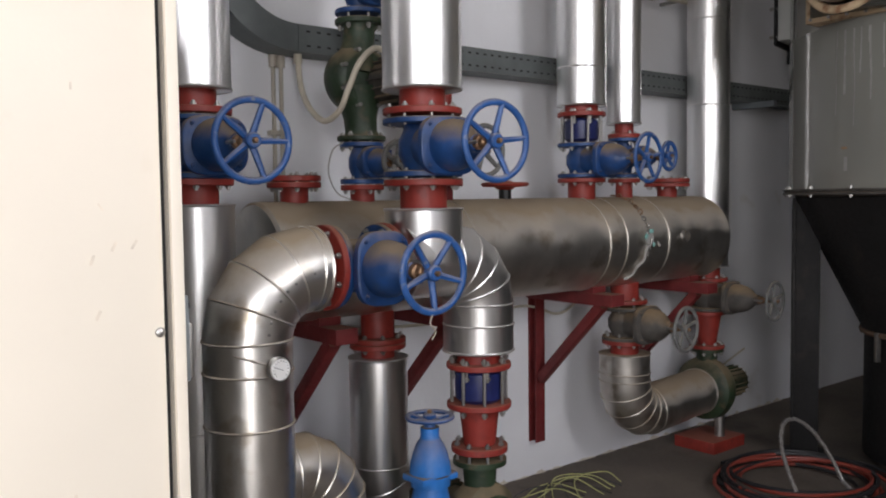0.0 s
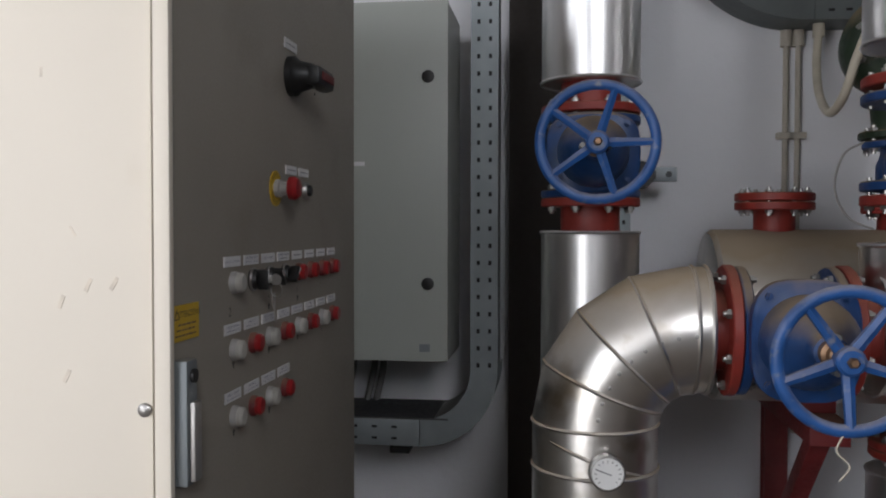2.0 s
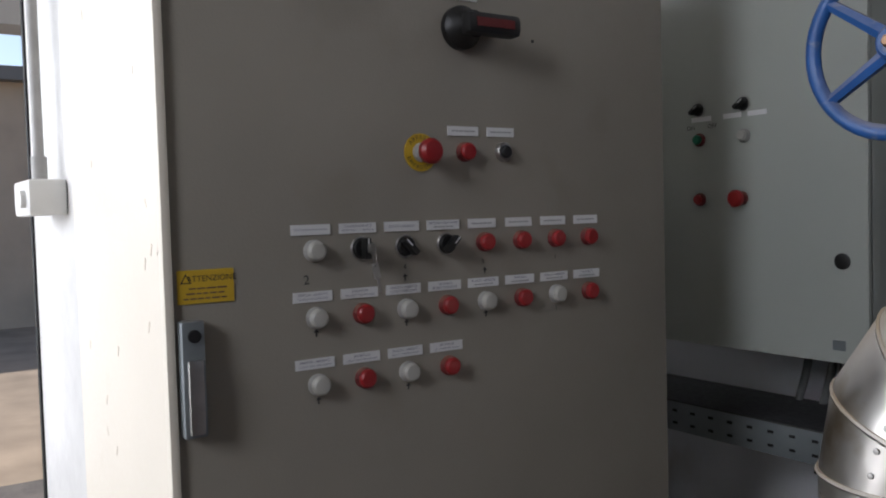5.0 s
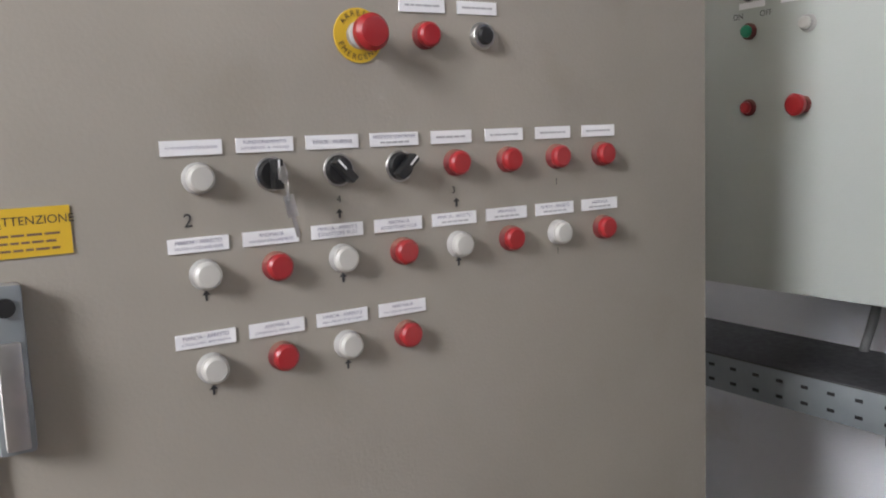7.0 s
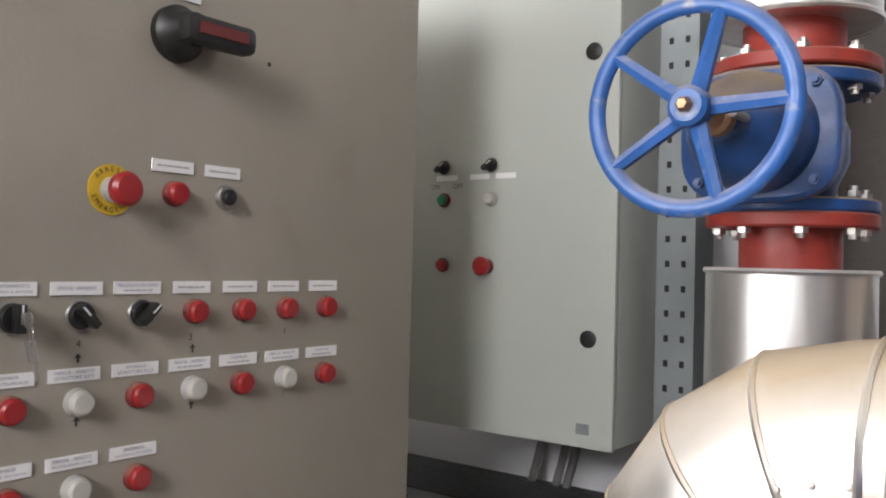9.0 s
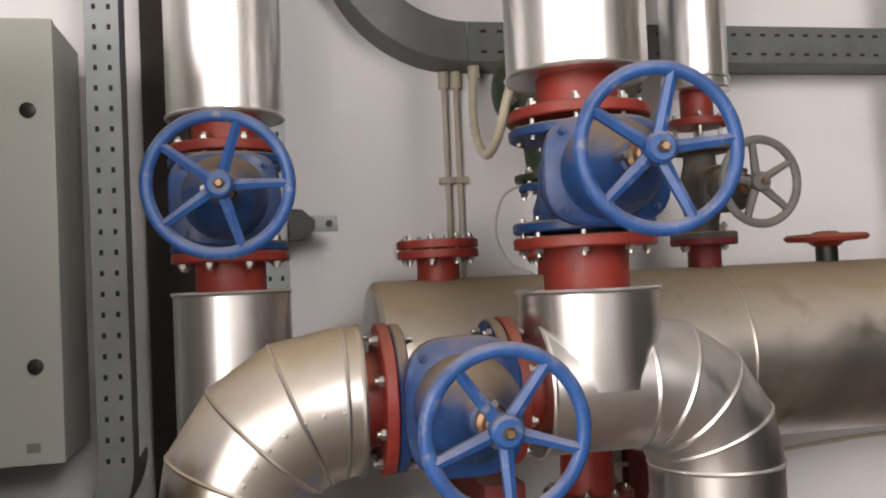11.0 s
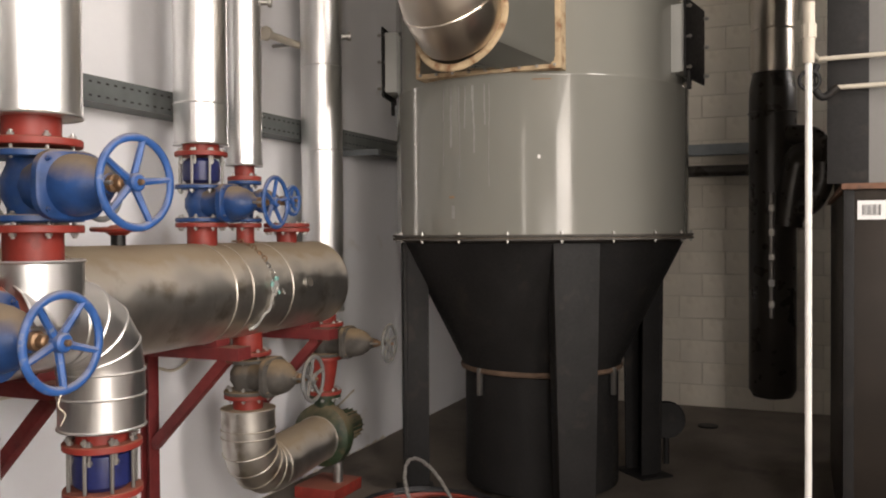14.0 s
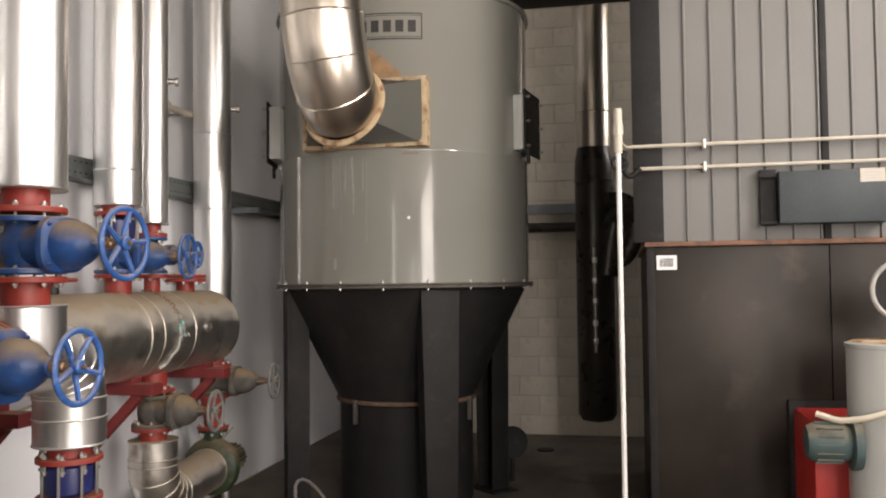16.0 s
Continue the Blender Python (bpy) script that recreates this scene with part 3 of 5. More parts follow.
for i in range(9):
    a = radians(8 + 10 * i)
    c = Vector((EXx + R0 - (R0) * math.cos(a), PY - .1335, PZ - R0 + R0 * math.sin(a)))
    bm = B()
    add_lathe(bm, [(.005, -.001), (.004, .003), (0, .004)], aim(c, (0, -1, 0)), 8)
    part("rivet", bm, ZINC, big)
dial = thing("dial_thermometer", "white round dial thermometer on the clad pipe", "gauge")
td = Vector((.12, -1, .0)).normalized()
tp = Vector((EXx, PY, 1.065)) + td * .125
cyl_part("stem", tp - td * .01, tp + td * .03, .008, ZINC, dial)
bm = B()
add_lathe(bm, [(.03, .018), (.036, .022), (.036, .042), (.033, .044), (.031, .041)], aim(tp, td), 32)
part("bezel", bm, ZINC, dial)
bm = B()
add_lathe(bm, [(.0315, .040), (.0315, .0425)], aim(tp, td), 32)
face = part("dial", bm, GLASS, dial)
mm = aim(tp + td * .0428, td)
for i in range(13):
    a = radians(-45 + 270 * i / 12)
    bm = B()
    add_box(bm, (.022, -.0006, 0), (.027, .0006, .0006), 0, mm @ Matrix.Rotation(a, 4, 'Z'))
    part("tick", bm, INK, face)
bm = B()
add_box(bm, (-.008, -.0009, .0006), (.024, .0009, .0014), 0, mm @ Matrix.Rotation(radians(160), 4, 'Z'))
part("needle", bm, INK, face)

neck("red flange after the elbow", (1.8, PY, PZ), (1, 0, 0), .085, .085, .138, 8)
valve((1.99, PY, PZ), (1, 0, 0), (0, -1, 0), .205, .135, .415, .125, BLUE, BLUEW, "blue gate valve in the horizontal run", body_r=.088, turn=-.29)
neck("dusty red flange before the tee", (2.175, PY, PZ), (-1, 0, 0), .08, .085, .138, 8)
TX, DXx = 2.28, 2.53
R1 = .17
gore = arc((DXx - R1, PY, PZ - R1), (0, 0, 1), (1, 0, 0), R1, 4)
pts = [(2.16, PY, PZ)] + gore + [(DXx, PY, .99)]
seams = [(p, (math.cos(radians(22.5 * i)), 0, -math.sin(radians(22.5 * i)))) for i, p in enumerate(gore)]
seams.append(((DXx, PY, 1.09), (0, 0, 1)))
clad_pipe("insulated_pipe", "aluminium clad tee run bending down in segments", pts, .13, ALU, seams)
clad_pipe("insulated_pipe", "short clad branch rising from the tee", [(TX, PY, PZ), (TX, PY, 1.517)], .136, ALU, lip_ends=(False, True))
neck("red flange above the tee branch", (TX, PY, 1.50), (0, 0, 1), .118, .082, .138, 8)
valve((TX, PY, 1.727), (0, 0, 1), (-.09, -1, 0), .2, .138, .415, .13, BLUE, BLUEW, "blue gate valve on the tee branch", body_r=.085, turn=.1)
neck("red flange under the main riser", (TX, PY, 1.94), (0, 0, -1), .10, .08, .138, 8)
riser(TX, PY, .137, 1.925, "wide bright aluminium clad riser above the tee valve")

# column under the descending elbow
neck("red flange under the clad bend", (DXx, PY, 1.0), (0, 0, -1), .075, .08, .12, 8)
cage(DXx, PY, .80, .925, .12, .088, "blue wafer check valve between long studs")
red2 = thing("reducer", "red flanged reducer under the check valve", "pipe flange", "flanged necks")
flange("flange", (DXx, PY, .778), (0, 0, 1), .12, .022, RED, red2)
cyl_part("cone", (DXx, PY, .64), (DXx, PY, .778), .06, RED, red2, .075)
flange("flange", (DXx, PY, .612), (0, 0, 1), .105, .026, RED, red2)
bolt_ring(red2, (DXx, PY, .585), (0, 0, 1), .088, 8, .055)


def pump(x, y, z, d, label, height, k=1.0):
    """An inline pump on the floor or on a pipe: volute, neck flange and a finned motor along d."""
    t = thing("circulation_pump", label, "pump", "green pumps")
    d = Vector(d).normalized()
    p = Vector((x, y, z))
    bm = B()
    add_lathe(bm, [(.05 * k, -.09), (.1 * k, -.085), (.135 * k, -.05), (.14 * k, 0), (.125 * k, .05), (.08, .07)], aim(p, d), 32)
    part("volute", bm, GREEN, t)
    bm = B()
    add_lathe(bm, [(.07, 0), (.058, height * .5), (.065, height - .02), (.1, height - .02), (.1, height)], aim(p, (0, 0, 1)), 28)
    part("neck", bm, GREEN, t)
    bm = B()
    add_lathe(bm, [(.08, .06), (.09, .08), (.075, .1), (.075, .16)], aim(p, d), 28)
    part("lantern", bm, GREEN, t)
    bm = B()
    add_lathe(bm, [(.07, .16), (.085, .165), (.085, .33), (.07, .35), (0, .352)], aim(p, d), 32)
    motor = part("motor", bm, GREEN, t)
    for i in range(18):
        bm = B()
        add_box(bm, (.08, -.003, .175), (.1, .003, .32), 0, aim(p, d) @ Matrix.Rotation(math.pi * 2 * i / 18, 4, 'Z'))
        part("fin", bm, GREEN, motor)
    return t


pump(DXx, PY, .36, (0, 1, 0), "green dusty pump under the check valve column", .225)
box_part("steel_plinth", (DXx - .1, PY - .12, 0), (DXx + .1, PY + .12, .225), DRED, None, .004)
tagged(bpy.data.objects["steel_plinth"], "dark red steel base under the green pump", "plinth")

# small upright blue valve
t = thing("gate_valve", "bright blue upright valve with a grey horizontal handwheel", "valve", "handwheel valves")
VX, VY = 2.31, 2.8
bm = B()
add_lathe(bm, [(.05, .18), (.072, .2), (.075, .33), (.06, .40), (.072, .405), (.072, .44), (.074, .445)], aim((VX, VY, .12), (0, 0, 1)), 24)
part("body", bm, BLUEC, t)
box_part("cover_flange", (VX - .082, VY - .062, .545), (VX + .082, VY + .062, .572), BLUEC, t, .01)
bm = B()
add_lathe(bm, [(.076, .572), (.073, .60), (.064, .64), (.05, .675), (.038, .692), (.034, .70), (.034, .735), (.02, .737), (.012, .765)], aim((VX, VY, 0), (0, 0, 1)), 24)
part("bonnet", bm, BLUEC, t)
cyl_part("leg", (VX, VY, 0), (VX, VY, .32), .05, BLUEC, t)
handwheel(t, Vector((VX, VY, .772)), (0, 0, 1), .09, BLUEW, .2, .01)

# pipe under the drum, near the tee
UX, UY = 2.48, 3.36
neck("dark red double flange under the drum", (UX, UY, 1.09), (0, 0, -1), .135, .07, .118, 8)
neck("dark red flange on the lower pipe", (UX, UY, .87), (0, 0, 1), .083, .07, .118, 8)
gore = arc((UX + .2, UY, .44), (-1, 0, 0), (0, 0, -1), .2, 4)
clad_pipe("insulated_pipe", "aluminium clad pipe under the drum with a low bend", [(UX, UY, .892)] + gore + [(UX + .5, UY, .24)], .123, ALU,
          [(q, (0, 0, 1) if i == 0 else (math.sin(radians(22.5 * i)), 0, -math.cos(radians(22.5 * i)))) for i, q in enumerate(gore)])
# low bend behind the big elbow pipe
gore = arc((1.86, 3.05, .42), (0, 0, 1), (1, 0, 0), .19, 5)
clad_pipe("insulated_pipe", "low dusty aluminium clad bend near the floor", [(1.76, 3.05, .61)] + gore + [(2.05, 3.05, .01)], .13, ALU_E,
          [(q, (math.cos(radians(18 * i)), 0, -math.sin(radians(18 * i)))) for i, q in enumerate(gore)])

# ---- green pump riser on the drum ----
GX = 2.43
neck("small red flange on the drum", (GX, HY, HZ + HR - .02), (0, 0, 1), .085, .05, .09, 6, through_=.04)
valve((GX, HY, 1.70), (0, 0, 1), (0, -1, 0), .17, .09, .26, .085, BLUE, GREYW, "small blue valve under the green pump", body_r=.055)
gp_ = thing("circulation_pump", "dusty green inline pump in a wall riser", "pump", "green pumps")
flange("flange", (GX, HY, 1.79), (0, 0, 1), .1, .02, GREEN, gp_)
bolt_ring(gp_, (GX, HY, 1.765), (0, 0, 1), .08, 6, .045)
bm = B()
add_lathe(bm, [(.074, 0), (.066, .02), (.068, .07), (.088, .15), (.1, .2)], aim((GX, HY, 1.81), (-.06, 0, 1)), 28)
part("lower_neck", bm, GREEN, gp_)
bm = B()
add_lathe(bm, [(.074, 0), (.064, .02), (.066, .08), (.082, .15), (.095, .2)], aim((GX, HY, 2.26), (-.12, 0, -1)), 28)
part("upper_neck", bm, GREEN, gp_)
bm = B()
add_lathe(bm, [(.04, -.085), (.1, -.08), (.13, -.055), (.142, 0), (.132, .045), (.108, .066), (.1, .07)], aim((GX - .012, HY, 2.04), (0, -1, 0)), 36)
part("volute", bm, GREEN, gp_)
bolt_ring(gp_, (GX - .012, HY - .06, 2.04), (0, -1, 0), .118, 8, .014, .009)
bm = B()
add_lathe(bm, [(.09, .05), (.09, .22), (.06, .24)], aim((GX + .08, HY, 2.03), (0, -1, 0)), 28)
mot = part("motor", bm, GREYV, gp_, "finned dusty grey motor")
for i in range(16):
    bm = B()
    add_box(bm, (.085, -.003, .07), (.103, .003, .2), 0, aim((GX + .08, HY, 2.03), (0, -1, 0)) @ Matrix.Rotation(math.pi * 2 * i / 16, 4, 'Z'))
    part("fin", bm, GREYV, mot)
flange("flange", (GX, HY, 2.26), (0, 0, 1), .1, .022, GREEN, gp_)
bolt_ring(gp_, (GX, HY, 2.255), (0, 0, 1), .08, 6, .055)
valve((GX, HY, 2.39), (0, 0, 1), (0, -1, 0), .18, .1, .26, .085, BLUE, BLUEW, "blue valve above the green pump", body_r=.06)
riser(GX, HY, .1, 2.5, "aluminium clad riser above the green pump")

# riser hidden behind the main riser, with its grey wheel
KX = 2.86
riser(KX, HY, .09, 2.03, "slim aluminium clad riser behind the main riser", (2.06,))
neck("dark red flange under the slim riser", (KX, HY, 2.05), (0, 0, -1), .12, .045, .08, 4)
valve((KX, HY, 1.75), (0, 0, 1), (.05, -1, 0), .26, .09, .27, .115, GREYV, GREYW, "dusty grey valve behind the main riser", body_r=.055, turn=.5)
neck("dark red flange on the drum", (KX, HY, HZ + HR - .02), (0, 0, 1), .1, .045, .09, 4, DRED)
t = thing("air_vent_valve", "black vent with a flat red disc wheel on the drum", "valve")
cyl_part("stem", (3.24, HY, HZ + HR - .01), (3.24, HY, 1.6), .03, BLACK, t)
bm = B()
add_lathe(bm, [(.035, -.012), (.05, 0), (.106, .003), (.114, .013), (.106, .022), (.05, .016), (.03, .03), (0, .032)], aim((3.24, HY, 1.6), (0, 0, 1)), 36)
part("disc_wheel", bm, RED, t)

# ---- risers at the drum's far part ----
CX = 3.78
riser(CX, HY, .125, 2.01, "bright aluminium clad riser over a check valve", (2.2,))
neck("red flange over the check valve", (CX, HY, 2.03), (0, 0, -1), .075, .085, .122, 8)
cage(CX, HY, 1.828, 1.945, .122, .085, "dark wafer check valve between long studs")
valve((CX, HY, 1.735), (0, 0, 1), (.1, -1, 0), .175, .122, .39, .125, BLUE, BLUEW, "blue gate valve on the drum below a check valve", body_r=.078, turn=.2)
neck("red flange on the drum", (CX, HY, HZ + HR - .02), (0, 0, 1), .118, .07, .122, 8)
SX = 4.12
riser(SX, HY, .09, 1.935, "slim bright aluminium clad riser")
neck("red flange under the slim riser", (SX, HY, 1.95), (0, 0, -1), .09, .05, .085, 4)
valve((SX, HY, 1.755), (0, 0, 1), (.1, -1, 0), .21, .085, .27, .08, BLUE, BLUEW, "small blue valve beside the larger one", body_r=.052)
neck("small red flange on the drum", (SX, HY, HZ + HR - .02), (0, 0, 1), .118, .045, .085, 4)
QX, QY = 5.02, 3.46
riser(QX, QY, .125, 1.115, "tall aluminium clad riser past the drum's end", (2.09, 2.6))
neck("red flange under the tall riser", (QX, QY, 1.13), (0, 0, -1), .105, .075, .12, 8)
valve((QX, QY, .93), (0, 0, 1), (.08, -1, 0), .17, .12, .43, .12, GREYV, GREYW, "dusty grey valve under the tall riser", body_r=.085)
r5 = thing("reducer", "red flanged reducer above the floor pump", "pipe flange", "flanged necks")
flange("flange", (QX, QY, .82), (0, 0, 1), .115, .022, RED, r5)
cyl_part("cone", (QX, QY, .63), (QX, QY, .82), .055, RED, r5, .085)
flange("flange", (QX, QY, .61), (0, 0, 1), .105, .022, RED, r5)
bolt_ring(r5, (QX, QY, .585), (0, 0, 1), .088, 8, .05)
pump(QX, QY, .36, (1, 0, 0), "green floor pump fed by the clad bend", .25, 1.4)
pb = thing("steel_plinth", "red steel channel base under the floor pump", "plinth")
box_part("plate", (QX - .16, QY - .16, 0), (QX + .17, QY + .12, .07), RED, pb, .004)
cyl_part("foot", (QX + .02, QY - .08, .07), (QX + .02, QY - .08, .24), .03, ZINC, pb)
# small fittings on the tall risers
for x, y, r_, z in ((QX, QY, .125, 2.79), (SX, HY, .09, 2.77)):
    t = thing("thermowell", "small grey probe pocket standing out of the cladding", "fitting", "probe pockets")
    d = Vector((.51, -.86, 0))
    p = Vector((x, y, z)) + d * (r_ - .005)
    cyl_part("socket", p, p + d * .04, .016, ZINC, t, seg=14)
    cyl_part("cap", p + d * .04, p + d * .062, .026, ZINC, t, seg=16, bevel=.004)
t = thing("wall_stub_pipe", "short capped grey pipe stub along the wall", "pipe")
cyl_part("tube", (4.66, 3.6, 2.74), (5.0, 3.6, 2.74), .022, PIPEC, t, seg=16)
cyl_part("cap", (4.63, 3.6, 2.74), (4.66, 3.6, 2.74), .04, PIPEC, t, seg=18, bevel=.004)
cyl_part("holder", (4.95, 3.6, 2.74), (4.95, WY, 2.74), .012, ZINC, t, seg=10)
# pipe below the drum feeding the floor pump
FX, FY = 4.1, 3.36
neck("red flange under the drum", (FX, FY, 1.09), (0, 0, -1), .115, .075, .12, 8)
valve((FX, FY, .87), (0, 0, 1), (.08, -1, 0), .18, .12, .37, .12, GREYV, GREYW, "dusty brown-grey valve under the drum", body_r=.088)
neck("red flange on the clad bend", (FX, FY, .69), (0, 0, 1), .09, .075, .12, 8)
gore = arc((FX + .2, FY, .36 + .2), (-1, 0, 0), (0, 0, -1), .2, 5)
clad_pipe("insulated_pipe", "aluminium clad bend leading into the floor pump", [(FX, FY, .705)] + gore + [(QX - .13, FY + .08, .36)], .135, ALU_D,
          [((FX, FY, .6), (0, 0, 1))] + [(q, (math.sin(radians(18 * i)), 0, -math.cos(radians(18 * i)))) for i, q in enumerate(gore)])
flange("pump_inlet_flange", (QX - .13, FY + .085, .36), (1, .1, 0), .115, .03, RED, None)
tagged(bpy.data.objects["pump_inlet_flange"], "red flange at the inlet of the floor pump", "pipe flange")


# ---- cable trays and conduits ----
def slots(parent, m, length, pitch=.034, rows=(-.017, .017), size=(.011, .006)):
    """Dark punched slots along x of m."""
    n = int(length / pitch)
    bm = B()
    for i in range(n):
        for r in rows:
            add_box(bm, (i * pitch + .01, r - size[1] / 2, 0), (i * pitch + .01 + size[0], r + size[1] / 2, .0012), 0, m)
    tagged(part("slot_row", bm, DGAP, parent, smooth=False), kind="stuff")


ty0, ty1, tz0, tz1 = 3.6, WY - .002, 2.17, 2.285
tr = thing("cable_tray", "galvanised perforated cable tray along the wall", "cable tray", "cable trays")
box_part("front_side", (2.272, ty0, tz0), (7.6, ty0 + .004, tz1), TRAYD, tr)
box_part("bottom", (2.272, ty0 + .005, tz0), (7.6, ty1 - .012, tz0 + .004), TRAYD, tr)
box_part("back_side", (2.272, ty1 - .01, tz0), (7.6, ty1 - .006, tz1), TRAYD, tr)
fm = Matrix.Translation((2.3, ty0 - .0012, (tz0 + tz1) / 2)) @ Matrix(((1, 0, 0, 0), (0, 0, 1, 0), (0, 1, 0, 0), (0, 0, 0, 1)))
slots(tr, fm, 4.5, .05, (-.03, .03), (.018, .008))
cb = tagged(sweep_part("cable", [(2.3, 3.68, 2.2), (4, 3.66, 2.195), (7.5, 3.68, 2.2)], .012, HOSEB), "black cable lying in the tray", "cable")
bend = thing("cable_tray_bend", "galvanised tray bend turning up the wall", "cable tray", "cable trays")
cx, cz, RO, RI = 2.27, 2.585, .415, .3
for nm, ra_, rb_, ya_, yb_ in (("outer_side", RO - .004, RO, ty0 + .005, ty1), ("inner_side", RI, RI + .004, ty0 + .005, ty1), ("front_side", RI, RO, ty0, ty0 + .004)):
    bm = B()
    arc_plate(bm, (cx, cz), (0, 0, -1), (-1, 0, 0), ra_, rb_, ya_, yb_)
    part(nm, bm, TRAYD, bend)
up = thing("cable_tray", "galvanised tray rising up the wall", "cable tray", "cable trays")
box_part("channel", (cx - RO, ty0, cz), (cx - RI, ty1, H), TRAYD, up, .003)
box_part("tray_support", (5.75, 3.45, 2.13), (5.79, WY, 2.17), GALV)
tagged(bpy.data.objects["tray_support"], "short steel arm under the tray", "bracket")

for x in (2.225, 2.262):
    c = thing("conduit", "thin grey conduit on the wall below the tray", "conduit", "conduits")
    cyl_part("tube", (x, WY - .02, .9), (x, WY - .02, 2.17), .009, PIPEC, c, seg=12)
    cyl_part("sleeve", (x, WY - .02, 2.12), (x, WY - .02, 2.17), .018, PIPEC, c, seg=12)
    box_part("clip", (x - .025, WY - .035, 1.83), (x + .025, WY, 1.85), PIPEC, c, .003)
hz = thing("flexible_conduit", "cream flexible conduit drooping from tray to pump", "cable")
sweep_part("hose", spline([(2.3, 3.66, 2.166), (2.278, 3.6, 2.027), (2.261, 3.5, 1.924), (2.254, 3.38, 1.865), (2.256, 3.27, 1.898), (2.271, 3.22, 1.988), (2.305, 3.2, 2.075), (2.371, 3.19, 2.136), (2.46, 3.2, 2.12)], 8), .012, HOSEC, hz, 12)
cyl_part("fitting", (2.3, 3.66, 2.13), (2.3, 3.66, 2.18), .018, HOSEC, hz, seg=12)
tagged(sweep_part("thin_wire", spline([(2.345, HY, 1.785), (2.29, HY, 1.75), (2.268, HY, 1.66), (2.3, HY - .01, 1.58), (2.36, HY - .03, 1.547)], 8), .003, HOSEG), "thin grey wire looping to the drum", "cable")
tagged(sweep_part("wall_cable", spline([(2.6, 3.73, .95), (3.1, 3.74, .93), (3.7, 3.74, .96), (3.95, 3.7, .9), (4.2, 3.74, .98)], 8), .007, HOSEC), "dusty cream cable along the wall under the drum", "cable")
tagged(sweep_part("wall_cable", spline([(5.1, 3.6, .42), (5.5, 3.72, .36), (5.9, 3.74, .46)], 8), .006, HOSEC), "thin cream cable from pump to wall", "cable")
tagged(sweep_part("seal_wire", spline([(1.985, 2.36, 1.225), (1.97, 2.36, 1.19), (1.99, 2.36, 1.165), (1.975, 2.36, 1.14)], 8), .0016, HOSEC), "bit of pale string hanging from a handwheel", "string")


def strip(x0, x1, y, z0, z1, label):
    s = thing("cable_tray", label, "cable tray", "cable trays")
    box_part("front_side", (x0, y, z0), (x1, y + .004, z1), GALV, s)
    box_part("flank", (x0, y + .0045, z0), (x0 + .003, y + .1, z1), GALV, s)
    box_part("flank", (x1 - .003, y + .0045, z0), (x1, y + .1, z1), GALV, s)
    fm = Matrix.Translation(((x0 + x1) / 2, y - .0012, z0)) @ Matrix(((0, 1, 0, 0), (0, 0, 1, 0), (1, 0, 0, 0), (0, 0, 0, 1)))
    slots(s, fm, z1 - z0 - .03, .05, (-.017, .017), (.013, .009))
    return s


TY = 3.40
s1 = strip(1.265, 1.345, TY, 1.13, H, "vertical perforated galvanised cable tray beside the enclosure")
strip(1.665, 1.74, 3.62, .5, H, "vertical perforated galvanised cable tray behind the riser")
# dark panel laid over the wall from one tray to the other
tagged(box_part("dark_back_panel", (1.36, 3.66, 0), (1.655, WY - .003, H), BPLATE, None, .003), "dark brown panel over the wall between two trays", "panel")
bend = thing("cable_tray_bend", "grey tray bend turning under the enclosure", "cable tray", "cable trays")
for nm, ra_, rb_, ya_, yb_ in (("outer_side", .226, .23, TY + .005, TY + .25), ("inner_side", .15, .154, TY + .005, TY + .25), ("front_side", .15, .23, TY, TY + .004)):
    bm = B()
    arc_plate(bm, (1.115, 1.13), (1, 0, 0), (0, 0, -1), ra_, rb_, ya_, yb_)
    part(nm, bm, GALV, bend)
lowt = thing("cable_tray", "horizontal grey covered tray under the enclosure", "cable tray", "cable trays")
bm = B()
add_box(bm, (.2, TY, .9), (1.113, TY + .25, .98), .003)
part("channel", bm, GALV, lowt)
fm = Matrix.Translation((.3, TY - .0012, .94)) @ Matrix(((1, 0, 0, 0), (0, 0, 1, 0), (0, 1, 0, 0), (0, 0, 0, 1)))
slots(lowt, fm, .8, .06, (-.017, .017), (.016, .007))
box_part("cover", (.2, TY - .004, .981), (1.2, TY + .27, .986), TCOV, lowt, .002, "dark dusty tray cover")
box_part("foot", (1.02, TY + .02, .872), (1.08, TY + .1, .9), DSTEEL, lowt, .003)
clampb = thing("pipe_clamp", "black rubber block and zinc plate holding the riser", "bracket")
box_part("plate", (1.80, 3.59, 1.69), (1.875, 3.595, 1.735), GALV, clampb, .002)
box_part("arm", (1.80, 3.595, 1.70), (1.82, WY, 1.725), ZINC, clampb)
bm = B()
lo = [bm.verts.new((x, 3.58, z)) for x, z in ((1.742, 1.668), (1.785, 1.672), (1.812, 1.70), (1.812, 1.722), (1.778, 1.752), (1.742, 1.756))]
hi = [bm.verts.new((v.co.x, 3.66, v.co.z)) for v in lo]
bm.faces.new(lo)
bm.faces.new(hi)
for k in range(6):
    bm.faces.new((lo[k], lo[(k + 1) % 6], hi[(k + 1) % 6], hi[k]))
cyl(bm, (1.85, 3.588, 1.712), (1.85, 3.578, 1.712), .01, seg=6)
part("rubber_block", bm, BLACK, clampb, "black rubber block")

# ---- control cabinet ----
CF, CY0, CY1, CT = 1.04, 1.92, 2.896, 2.2
cab = thing("control_cabinet", "steel control cabinet with push buttons, side coloured as lit cream, door as shaded taupe", "electrical cabinet", at=(0, 0, 0))
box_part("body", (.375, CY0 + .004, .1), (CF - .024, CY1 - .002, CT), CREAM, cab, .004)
box_part("plinth", (.385, CY0 + .02, 0), (CF - .05, CY1 - .02, .1), DSTEEL, cab)
